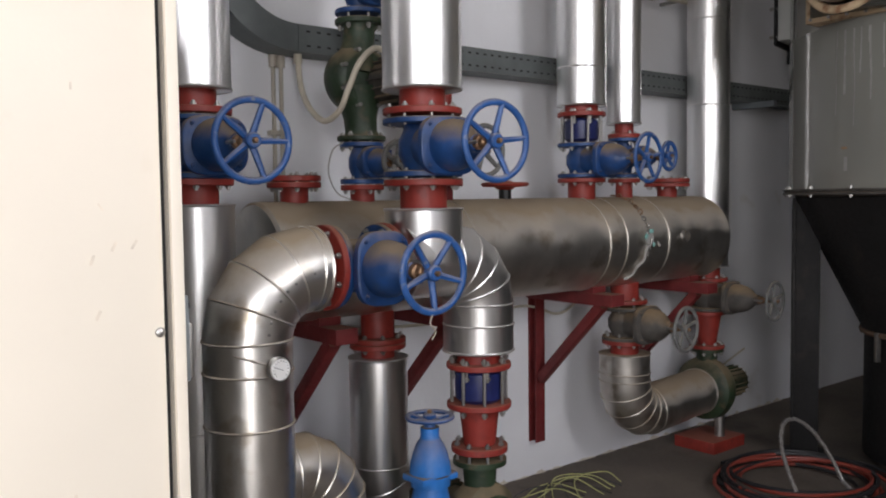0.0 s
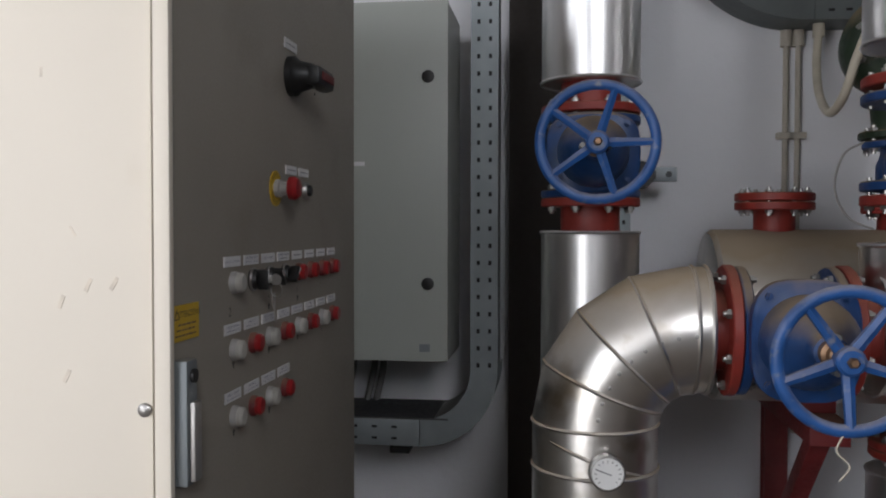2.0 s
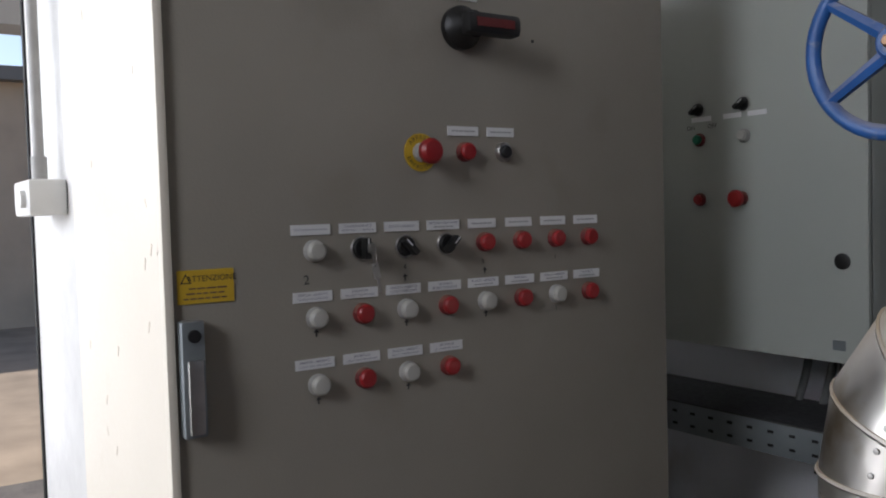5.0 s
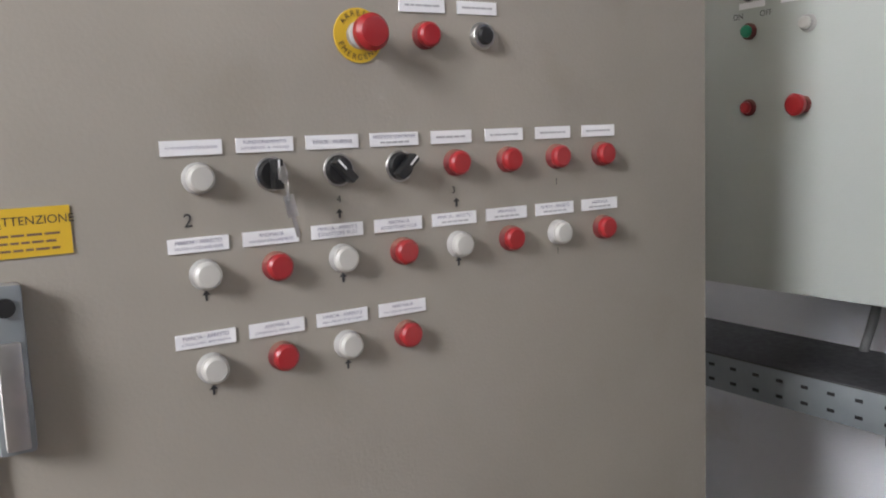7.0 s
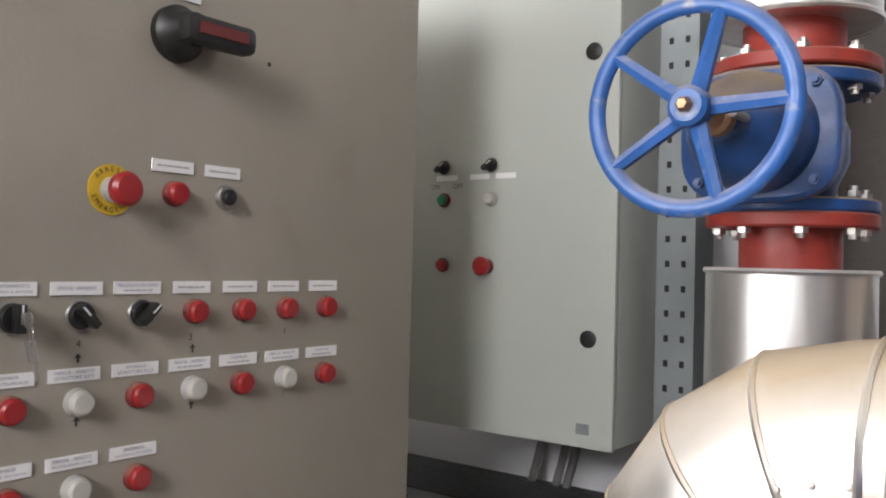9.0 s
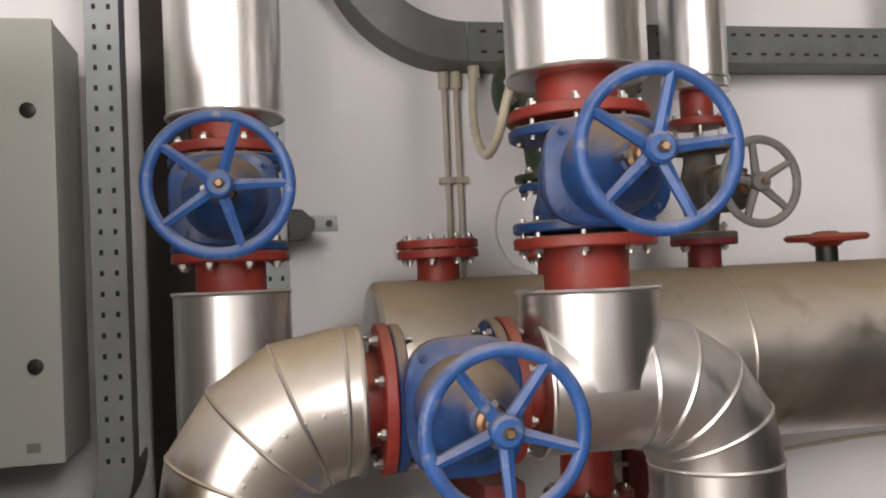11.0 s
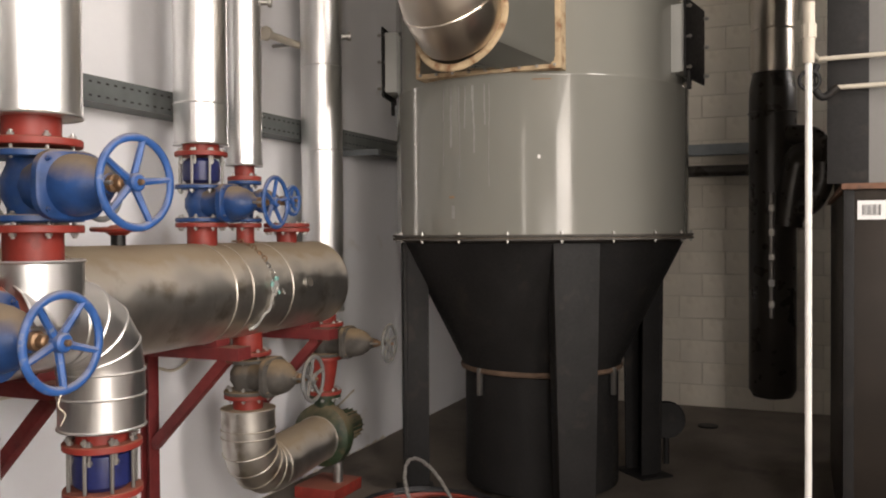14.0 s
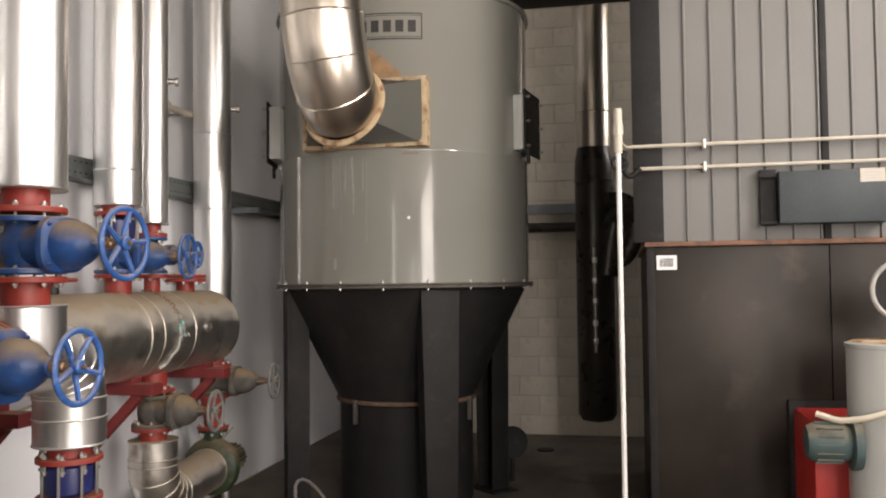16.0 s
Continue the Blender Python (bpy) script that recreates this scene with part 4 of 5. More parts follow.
box_part("seal", (CF - .024, CY0 + .012, .11), (CF - .016, CY1 - .01, CT - .01), DGAP, cab)
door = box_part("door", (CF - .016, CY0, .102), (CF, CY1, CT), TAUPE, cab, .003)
# door edge takes the lit tone, the door front the shaded one
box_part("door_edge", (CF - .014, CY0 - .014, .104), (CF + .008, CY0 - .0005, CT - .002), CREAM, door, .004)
for z in (.32, 1.32, 2.1):
    bm = B()
    add_lathe(bm, [(.009, -.001), (.009, .004), (.005, .007), (0, .007)], aim((CF - .034, CY0 + .004, z), (0, -1, 0)), 12)
    part("screw", bm, ZINC, cab)
for i, (x, z) in enumerate(((.893, 1.455), (.93, 1.477), (.965, 1.479), (.7, 1.3), (.9, 1.36), (.66, 1.12), (.85, 1.05), (.6, 1.2))):
    bm = B()
    add_box(bm, (-.0025, -.0004, -.009), (.0025, .0008, .009), 0, Matrix.Translation((x, CY0 + .0035, z)) @ Matrix.Rotation(.35 + .1 * (i % 3), 4, 'Y'))
    part("scuff", bm, SCUFF, cab)
random.seed(21)
for i in range(6):
    x, z, a = random.uniform(.48, .97), random.uniform(.9, 1.95), random.uniform(-.6, .6)
    bm = B()
    add_box(bm, (-random.uniform(.001, .0025), -.0003, -random.uniform(.004, .014)), (.0015, .0006, .006), 0, Matrix.Translation((x, CY0 + .0036, z)) @ Matrix.Rotation(a, 4, 'Y'))
    part("scuff", bm, SCUFF, cab)
cab2 = thing("electrical_cabinet", "pale cream steel cabinet behind the control cabinet", "electrical cabinet")
box_part("body", (-.15, CY0 + .01, 0), (.36, CY1, CT), WHITEP, cab2, .004)
box_part("edge_strip", (-.175, CY0 + .005, 0), (-.15, CY0 + .03, CT), DSTEEL, cab2)
so = thing("junction_box", "pale plastic junction box with a conduit on the cabinet side", "electrical box")
box_part("box", (.10, CY0 - .065, 1.535), (.30, CY0 + .009, 1.61), WHITEP, so, .008)
cyl_part("gland", (.22, CY0 - .03, 1.61), (.22, CY0 - .03, 1.66), .016, HOSEG, so)
cyl_part("conduit", (.22, CY0 - .03, 1.65), (.22, CY0 - .03, CT + .2), .011, HOSEG, so, seg=12)
cyl_part("knob", (.25, CY0 - .065, 1.57), (.25, CY0 - .075, 1.57), .018, WHITEP, so, seg=20)


def on_door(y, z, dx=0.0):
    return Vector((CF + dx, y, z))


def plate(name, y0, y1, z0, z1, material, parent=None, th=.002, x=CF):
    return box_part(name, (x + .0002, y0, z0), (x + th, y1, z1), material, parent)


TEXTM = Matrix(((0, 0, 1, 0), (1, 0, 0, 0), (0, 1, 0, 0), (0, 0, 0, 1)))


def words(text, size, m, material, parent, name="lettering"):
    cu = bpy.data.curves.new(name, 'FONT')
    cu.body, cu.size, cu.align_x, cu.align_y = text, size, 'CENTER', 'CENTER'
    tmp = bpy.data.objects.new(name, cu)
    me = bpy.data.meshes.new_from_object(tmp)
    bpy.data.objects.remove(tmp)
    me.transform(m)
    me.materials.clear()
    me.materials.append(material)
    ob = new(name, me)
    ob.parent = parent
    return ob


def label_strip(y, z, w=.062, h=.0155, lines=1, parent=door, x=CF, text=None, bar_below=False):
    lab = plate("label", y - w / 2, y + w / 2, z - h / 2, z + h / 2, WHITE, parent, .0018, x)
    if text:
        if bar_below:
            for k in range(5):
                ya = y - w * .3 + k * w * .125
                plate("print", ya, ya + w * .1, z - .0043, z - .0022, GREYI, lab, .0022, x)
        for k, line in enumerate(text):
            zz = z + ((len(text) - 1) / 2 - k) * .0062 + (.003 if bar_below else 0)
            words(line, min(.0056, w * 1.5 / len(line)), Matrix.Translation(Vector((x + .0021, y, zz))) @ TEXTM, PRNT, lab)
        return
    for k in range(lines):
        zz = z + (k - (lines - 1) / 2) * .006
        ww = w * (.38 if lines == 1 or k == 0 else .32)
        ya = y - ww
        while ya < y + ww - .004:
            yb = min(ya + .004 + .009 * ((ya * 7919) % 1), y + ww)
            plate("print", ya, yb, zz - .0011, zz + .0011, GREYI, lab, .0022, x)
            ya = yb + .0016


def button(y, z, material, base=door, r=.0145, d=.015, x=CF, axis=(1, 0, 0)):
    p = Vector((x, y, z)) if axis[0] else Vector((y, x, z))
    bm = B()
    add_lathe(bm, [(.0165, 0), (.0165, .006), (.0145, .009), (.0125, .009)], aim(p, axis), 24)
    bz = part("button_bezel", bm, HOSEG if material is WBTN else (ZINC if material is BLACK else DRED), base)
    bm = B()
    add_lathe(bm, [(r, .006), (r, d), (r * .8, d + .003), (0, d + .0035)], aim(p, axis), 24)
    part("button", bm, material, bz)


def selector(y, z, turn, base=door, x=CF, axis=(1, 0, 0)):
    p = Vector((x, y, z)) if axis[0] else Vector((y, x, z))
    bm = B()
    add_lathe(bm, [(.0165, 0), (.0165, .006), (.014, .012), (0, .012)], aim(p, axis), 24)
    bz = part("selector_base", bm, BLACK, base)
    bm = B()
    add_box(bm, (-.016, -.005, .012), (.016, .005, .028), .002, aim(p, axis) @ Matrix.Rotation(turn, 4, 'Z'))
    knob = part("selector_knob", bm, BLACK, bz)
    bm = B()
    add_box(bm, (.002, -.001, .028), (.0155, .001, .0286), 0, aim(p, axis) @ Matrix.Rotation(turn, 4, 'Z'))
    part("pointer", bm, WHITE, knob)
    bm = B()
    torus(bm, p + Vector(axis) * .004, axis, .0165, .0022, 24, 6)
    part("bezel", bm, ZINC, bz, "bright metal bezel ring")


def smudge(y, z, s=.005):
    """A small hand-drawn arrow that points up."""
    bm = B()
    pts = [(-.22, -1), (.22, -1), (.22, .1), (.8, .1), (0, 1), (-.8, .1), (-.22, .1)]
    lo = [bm.verts.new(on_door(y + a * s, z + b * s, .0003)) for a, b in pts]
    hi = [bm.verts.new(on_door(y + a * s, z + b * s, .0009)) for a, b in pts]
    bm.faces.new(lo)
    bm.faces.new(hi)
    for k in range(7):
        bm.faces.new((lo[k], lo[(k + 1) % 7], hi[(k + 1) % 7], hi[k]))
    part("arrow_mark", bm, INK, door, smooth=False)


TOP_TEXT = {0: ("AVVIO IMPIANTO ESTRAZIONE",), 1: ("FUNZIONAMENTO", "AUTOMATICO - 0 - MANUALE"), 2: ("ESTATE - INVERNO",), 3: ("PRESENZA CONTAINER",)}
cols = [2.131 + .0792 * i for i in range(8)]
for i, y in enumerate(cols):
    label_strip(y - .004, 1.4995, .064 if i < 4 else .058, text=TOP_TEXT.get(i), bar_below=i == 3)
    if i == 0:
        button(y, 1.468, WBTN)
    elif i < 4:
        selector(y, 1.468, (1.57, 2.3, .8)[i - 1])
    else:
        button(y, 1.468, RBTN)
    first = "ANOMALIA" if i % 2 else "MARCIA - ARRESTO"
    label_strip(y - .004, 1.3995, .064, lines=2, text=(first, ("VALVOLA STELLARE SILOS", "ESTRATTORE SILOS")[i // 2]) if i < 4 else (first,), bar_below=i > 3)
    button(y, 1.3675, RBTN if i % 2 else WBTN)
    if i < 4:
        label_strip(y - .004, 1.299, .064, text=(first, ("COCLEA CARIC. SERB CALDAIA", "VALV STELLARE SERB CALDAIA")[i // 2]))
        button(y, 1.267, RBTN if i % 2 else WBTN)
for y, z in ((cols[0], 1.345), (cols[0], 1.243), (cols[2], 1.345), (cols[2], 1.243), (cols[4], 1.346), (cols[2], 1.4185), (cols[4], 1.4195)):
    smudge(y, z, .0055)
bm = B()
add_box(bm, (CF + .018, cols[1] - .002, 1.462), (CF + .034, cols[1] + .002, 1.475), .001)
add_lathe(bm, [(.009, -.001), (.009, .001)], aim(on_door(cols[1], 1.468, .04), (0, 1, 0)), 16)
part("key", bm, ZINC, door)
bm = B()
torus(bm, on_door(cols[1] + .003, 1.452, .04), (.3, 1, 0), .011, .0008, 20, 5)
part("key_ring", bm, ZINC, door)
bm = B()
add_box(bm, (-.0008, -.006, -.012), (.0008, .006, .012), .0005, Matrix.Translation(on_door(cols[1] + .008, 1.434, .034)) @ Matrix.Rotation(.2, 4, 'X'))
add_box(bm, (-.0008, -.0022, -.034), (.0008, .0022, -.011), .0004, Matrix.Translation(on_door(cols[1] + .008, 1.434, .034)) @ Matrix.Rotation(.2, 4, 'X'))
part("spare_key", bm, ZINC, door)
for ch, yy, zz in (("3", cols[4] - .004, 1.4345), ("1", cols[6], 1.4345), ("4", cols[2], 1.4345), ("1", cols[6], 1.342)):
    words(ch, .012, Matrix.Translation(on_door(yy, zz, .001)) @ TEXTM, INK, door, "handwritten_number")
words("2", .02, Matrix.Translation(on_door(2.118, 1.4245, .0008)) @ TEXTM, INK, door, "handwritten_number")
# emergency stop
bm = B()
add_lathe(bm, [(.0305, 0), (.0305, .002)], aim(on_door(2.325, 1.617), (1, 0, 0)), 36)
disc = part("emergency_disc", bm, YEL, door, "yellow emergency stop disc")
for word, base_a, s in (("ARRESTO", 90, -1), ("EMERGENZA", 270, 1)):
    n = len(word)
    for i, ch in enumerate(word):
        a = base_a + s * (i - (n - 1) / 2) * 17
        ra = radians(a)
        pos = on_door(2.325 + .0245 * math.cos(ra), 1.617 + .0245 * math.sin(ra), .0026)
        rot = a - 90 if s < 0 else a + 90
        words(ch, .009, Matrix.Translation(pos) @ TEXTM @ Matrix.Rotation(radians(rot), 4, 'Z'), INK, disc)
bm = B()
add_lathe(bm, [(.0155, .002), (.0155, .01), (.012, .012), (.012, .026)], aim(on_door(2.325, 1.617), (1, 0, 0)), 24)
part("stop_collar", bm, HOSEG, disc)
bm = B()
add_lathe(bm, [(.014, .024), (.02, .027), (.0205, .036), (.016, .042), (0, .044)], aim(on_door(2.325, 1.617), (1, 0, 0)), 32)
part("stop_mushroom", bm, RBTN, disc, "red mushroom push button")
button(2.412, 1.619, RBTN)
label_strip(2.41, 1.6535, .062)
button(2.493, 1.62, BLACK, r=.011, d=.012)
label_strip(2.488, 1.6535, .058)
# main switch
sw = B()
add_lathe(sw, [(.036, 0), (.036, .012), (.028, .02), (.022, .045), (0, .045)], aim(on_door(2.408, 1.822), (1, 0, 0)), 32)
swb = part("main_switch", sw, BLACK, door)
bm = B()
add_box(bm, (CF + .03, 2.385, 1.803), (CF + .062, 2.493, 1.84), .012)
part("switch_handle", bm, BLACK, swb)
plate("red_inlay", 2.40, 2.475, 1.815, 1.829, DRED, swb, .064)
label_strip(2.41, 1.878, .07, .018)
plate("drill_hole", 2.562, 2.567, 1.812, 1.817, INK, door, .001)
# warning label and lever handle
wl = plate("warning_label", 1.926, 2.006, 1.404, 1.4505, YEL, door, .0016)
words("ATTENZIONE", .0115, Matrix.Translation(on_door(1.974, 1.438, .0018)) @ TEXTM, INK, wl)
for k in range(3):
    ya = 1.934 + .004 * k
    while ya < 1.992 - .004 * k:
        yb = ya + .006 + .008 * ((ya * 5407) % 1)
        plate("print", ya, yb, 1.4097 + k * .007, 1.4119 + k * .007, RIMB, wl, .0019)
        ya = yb + .002
bm = B()
v = [bm.verts.new(on_door(1.938 + a, 1.438 + b, .0018)) for a, b in ((-.008, -.006), (.008, -.006), (0, .008))]
bm.faces.new(v)
part("warning_triangle", bm, INK, wl)
bm = B()
v = [bm.verts.new(on_door(1.938 + a, 1.438 + b, .0021)) for a, b in ((-.005, -.0045), (.005, -.0045), (0, .0045))]
bm.faces.new(v)
part("triangle_inside", bm, YEL, wl)
hb = box_part("door_handle", (CF, 1.923, 1.222), (CF + .022, 1.956, 1.383), GALV, door, .005)
box_part("lever", (CF + .022, 1.929, 1.228), (CF + .03, 1.95, 1.33), ZINC, hb, .003)
cyl_part("lock", (CF + .022, 1.94, 1.362), (CF + .026, 1.94, 1.362), .009, BLACK, hb, seg=20)

# ---- wall enclosure ----
E0, E1, EY, EZ0, EZ1 = .6, 1.207, 3.335, 1.163, 2.197
enc = thing("wall_enclosure", "pale grey-green steel wall enclosure with round locks", "electrical cabinet")
box_part("body", (E0, EY + .018, EZ0 + .003), (E1 - .002, WY - .12, EZ1 - .003), C2M, enc, .004)
ed = box_part("door", (E0, EY, EZ0), (E1, EY + .016, EZ1), C2M, enc, .006)
for z in (1.388, 1.98):
    bm = B()
    add_lathe(bm, [(.018, 0), (.018, .004), (.014, .006), (0, .005)], aim((1.149, EY, z), (0, -1, 0)), 28)
    part("lock", bm, BLACK, ed)
for x, z, mtl in ((.902, 1.757, "sel"), (.902, 1.682, WBTN), (.894, 1.532, RBTN), (.77, 1.757, "sel"), (.77, 1.682, GBTN), (.77, 1.532, RBTN)):
    if mtl == "sel":
        selector(x, z, .6, ed, EY, (0, -1, 0))
    else:
        button(x, z, mtl, ed, x=EY, axis=(0, -1, 0), r=.012)
for x, wd in ((.868, .026), (.938, .026), (.775, .03)):
    box_part("label", (x - wd, EY - .0016, 1.727), (x + wd, EY - .0002, 1.739), WHITE, ed)
FRONTM = Matrix(((1, 0, 0, 0), (0, 0, -1, 0), (0, 1, 0, 0), (0, 0, 0, 1)))
for w_, x in (("ON", .742), ("OFF", .808)):
    words(w_, .016, Matrix.Translation((x, EY - .001, 1.713)) @ FRONTM, INK, ed)
bm = B()
add_lathe(bm, [(.013, .016), (.02, .02), (.021, .03), (.016, .036), (0, .037)], aim((.894, EY, 1.532), (0, -1, 0)), 28)
part("stop_mushroom", bm, RBTN, ed, "red mushroom push button")
box_part("maker_plate", (1.125, EY - .0018, 1.192), (1.155, EY - .0002, 1.214), GALV, ed)
for x in (.75, 1.1):
    box_part("mounting_rail", (x - .02, WY - .122, EZ0 - .02), (x + .02, WY - .002, EZ1), GALV, enc)

# ---- dust collector ----
KX0, KY0, KR = 5.62, 2.26, .885
dc = thing("dust_collector", "tall grey glossy cyclone dust collector on dark steel legs", "dust collector")
M = Matrix.Translation((KX0, KY0, 0))
bm = B()
add_lathe(bm, [(KR, 1.575), (KR, 2.395), (KR + .003, 2.4), (KR + .003, 2.41), (KR, 2.415), (KR, 3.42), (KR + .02, 3.425), (KR + .02, 3.45), (KR - .05, 3.46), (0, 3.5)], M, 96)
part("body", bm, COLL, dc)
bm = B()
add_lathe(bm, [(KR - .05, 1.53), (KR - .01, 1.546), (KR + .03, 1.546), (KR + .03, 1.556), (KR + .018, 1.558), (KR + .018, 1.564), (KR + .03, 1.566), (KR + .03, 1.576), (KR - .05, 1.576)], M, 96)
part("rim_flange", bm, GREYV, dc)
for i in range(20):
    a = 2 * math.pi * (i + .3) / 20
    bolt(dc, (KX0 + (KR + .012) * math.cos(a), KY0 + (KR + .012) * math.sin(a), 1.546), (0, 0, 1), .031, .009)
bm = B()
add_lathe(bm, [(KR - .03, 1.53), (.49, .8), (.49, .76)], M, 64)
part("hopper", bm, DSTEEL, dc)
bm = B()
add_lathe(bm, [(.46, .06), (.47, .07), (.47, .75), (.46, .755)], M, 64)
part("ash_drum", bm, DSTEEL, dc)
bm = B()
torus(bm, (KX0, KY0, .775), (0, 0, 1), .482, .018, 64, 8)
part("seal_ring", bm, RIMB, dc, "brown dusty seal ring")
for a, lr in ((209, .85), (119, .85), (315, .82), (29, .85)):
    ra = radians(a)
    bm = B()
    m = Matrix.Translation((KX0 + lr * math.cos(ra), KY0 + lr * math.sin(ra), 0)) @ Matrix.Rotation(ra, 4, 'Z')
    add_box(bm, (-.01, -.125, .016), (.01, .125, 1.53), .002)
    for v in bm.verts:
        v.co.y *= .74 + .26 * v.co.z / 1.53
    bm.transform(m)
    leg = part("leg", bm, DSTEEL, dc)
    for nm, lo_, hi_ in (("leg_side", (-.14, -.125, .016), (-.011, -.11, 1.53)), ("leg_side", (-.14, .11, .016), (-.011, .125, 1.53)), ("foot_plate", (-.18, -.16, 0), (.05, .16, .0155))):
        bm = B()
        add_box(bm, lo_, hi_, .002)
        if nm == "leg_side":
            for v in bm.verts:
                v.co.y *= .74 + .26 * v.co.z / 1.53
        bm.transform(m)
        part(nm, bm, DSTEEL, leg)
for a in (150, 255):
    ra = radians(a)
    bm = B()
    m = Matrix.Translation((KX0 + .49 * math.cos(ra), KY0 + .49 * math.sin(ra), .7)) @ Matrix.Rotation(ra, 4, 'Z')
    add_box(bm, (-.01, -.012, -.07), (.02, .012, .09), .004, m)
    part("clamp", bm, ZINC, dc)
cart = thing("drum_wheel", "small dark wheel behind the ash drum", "wheel")
bm = B()
add_lathe(bm, [(.05, -.02), (.12, -.025), (.13, 0), (.12, .025), (.05, .02)], aim((6.45, 1.62, .3), (1, .3, 0)), 28)
part("tyre", bm, DSTEEL, cart)
cyl_part("stand", (6.45, 1.62, 0), (6.45, 1.62, .3), .02, DSTEEL, cart)


def access_box(a, z0, z1, w, label):
    """A hatch box on the round body at the angle a."""
    ra = radians(a)
    m = Matrix.Translation((KX0, KY0, 0)) @ Matrix.Rotation(ra, 4, 'Z')
    bm = B()
    add_box(bm, (KR - .09, -w / 2, z0), (KR + .06, w / 2, z1), .004, m)
    bx_ = part("hatch_box", bm, COLL2, dc, label)
    bm = B()
    add_box(bm, (KR + .062, -w / 2 - .03, z0 - .03), (KR + .075, w / 2 + .03, z1 + .03), .004, m)
    part("hatch_door", bm, DSTEEL, bx_)
    for z in (z0 + .02, (z0 + z1) / 2, z1 - .02):
        for s in (-1, 1):
            bolt(bx_, m @ Vector((KR + .075, s * (w / 2 + .012), z)), m.to_3x3() @ Vector((1, 0, 0)), .012, .012)
    bm = B()
    add_box(bm, (KR + .075, -w / 2 - .02, z0 - .1), (KR + .095, -w / 2 + .01, z0), .003, m)
    part("latch", bm, DSTEEL, bx_)


access_box(261, 2.46, 2.83, .32, "pale grey hatch box with a bolted door")
access_box(103, 2.46, 2.83, .32, "pale grey hatch box with a bolted door")
# inlet
FXp = 4.73
y0, y1, z0, z1 = 1.885, 2.69, 2.42, 2.85
inl = thing("inlet_duct", "stainless inlet duct with a rusty cream frame on the collector", "duct")
bm = B()
w = .035
for a, b, c, d in ((y0, y1, z0, z0 + w), (y0, y1, z1 - w, z1), (y0, y0 + w, z0 + w, z1 - w), (y1 - w, y1, z0 + w, z1 - w)):
    add_box(bm, (FXp - .012, a, c), (FXp + .14, b, d), .003)
part("frame", bm, RUST, inl)
for i in range(9):
    for z in (z0 + .016, z1 - .016):
        bolt(inl, (FXp - .012, y0 + .03 + i * (y1 - y0 - .06) / 8, z), (-1, 0, 0), .004, .008)
rc, rd = Vector((4.5, 2.34, 2.64)), Vector((-.9, .15, .3)).normalized()
RR = .235
m = aim(rc, rd)
N = 48
bm = B()
ringv = [m @ Vector((RR * math.cos(2 * math.pi * i / N), RR * math.sin(2 * math.pi * i / N), 0)) for i in range(N)]
cyy, czz = (y0 + y1) / 2, (z0 + z1) / 2
rect = []
for q in ringv:
    dy, dz = q.y - rc.y, q.z - rc.z
    k = min((y1 - y0) / 2 / max(abs(dy), 1e-6), (z1 - z0) / 2 / max(abs(dz), 1e-6)) * .96
    rect.append(Vector((FXp, min(max(cyy + dy * k, y0 + .02), y1 - .02), min(max(czz + dz * k, z0 + .02), z1 - .02))))
va, vb = [bm.verts.new(q) for q in ringv], [bm.verts.new(q) for q in rect]
for i in range(N):
    bm.faces.new((va[i], va[(i + 1) % N], vb[(i + 1) % N], vb[i]))
bmesh.ops.solidify(bm, geom=bm.faces[:], thickness=.004)
part("transition", bm, COLL, inl)
bm = B()
torus(bm, rc, rd, RR + .012, .022, 48, 8, .6)
part("ring", bm, RUST, inl)
dp = spline([rc, Vector((4.37, 2.35, 2.72)), Vector((4.28, 2.365, 2.88)), Vector((4.24, 2.38, 3.1)), Vector((4.24, 2.39, 3.32)), Vector((4.24, 2.39, 4.2)), Vector((4.24, 2.39, H))], 4)
bm = B()
sweep(bm, dp, RR, 48)
part("duct", bm, STEEL, inl)
bm = B()
add_lathe(bm, [(RR, -.015), (RR + .035, -.015), (RR + .035, .02), (RR, .02)], aim((4.24, 2.39, 3.32), (0, 0, 1)), 48)
part("duct_flange", bm, RUST, inl)
bolt_ring(inl, (4.24, 2.39, 3.295), (0, 0, 1), RR + .022, 12, .05, .012)
for k in (4, 8, 12, 17):
    bm = B()
    torus(bm, dp[k], dp[k + 1] - dp[k - 1], RR, .006, 48, 6)
    part("bead", bm, STEEL, inl)


def on_drum(a, z, w, h, material, name, parent=dc, lift=.002, n=10):
    """A thin curved patch on the collector's body."""
    bm = B()
    rows = []
    for i in range(n + 1):
        b = radians(a) + (i / n - .5) * w / KR
        rows.append([bm.verts.new((KX0 + (KR + lift) * math.cos(b), KY0 + (KR + lift) * math.sin(b), zz)) for zz in (z - h / 2, z + h / 2)])
    for p, q in zip(rows, rows[1:]):
        bm.faces.new((p[0], q[0], q[1], p[1]))
    return part(name, bm, material, parent)


sign = on_drum(182, 3.18, .62, .17, COLL, "name_plate", lift=.003, n=16)
for z, h in ((3.26, .008), (3.10, .008), (3.247, .004), (3.113, .004)):
    on_drum(182, z, .62, h, INK, "border", sign, .004, 16)
for a in (182 - 20, 182 + 20):
    on_drum(a, 3.18, .008, .16, INK, "border", sign, .004, 1)
for i in range(7):
    on_drum(168 + i * 5, 3.18, .05, .075, INK, "plate_mark", sign, .0045, 2)
random.seed(4)
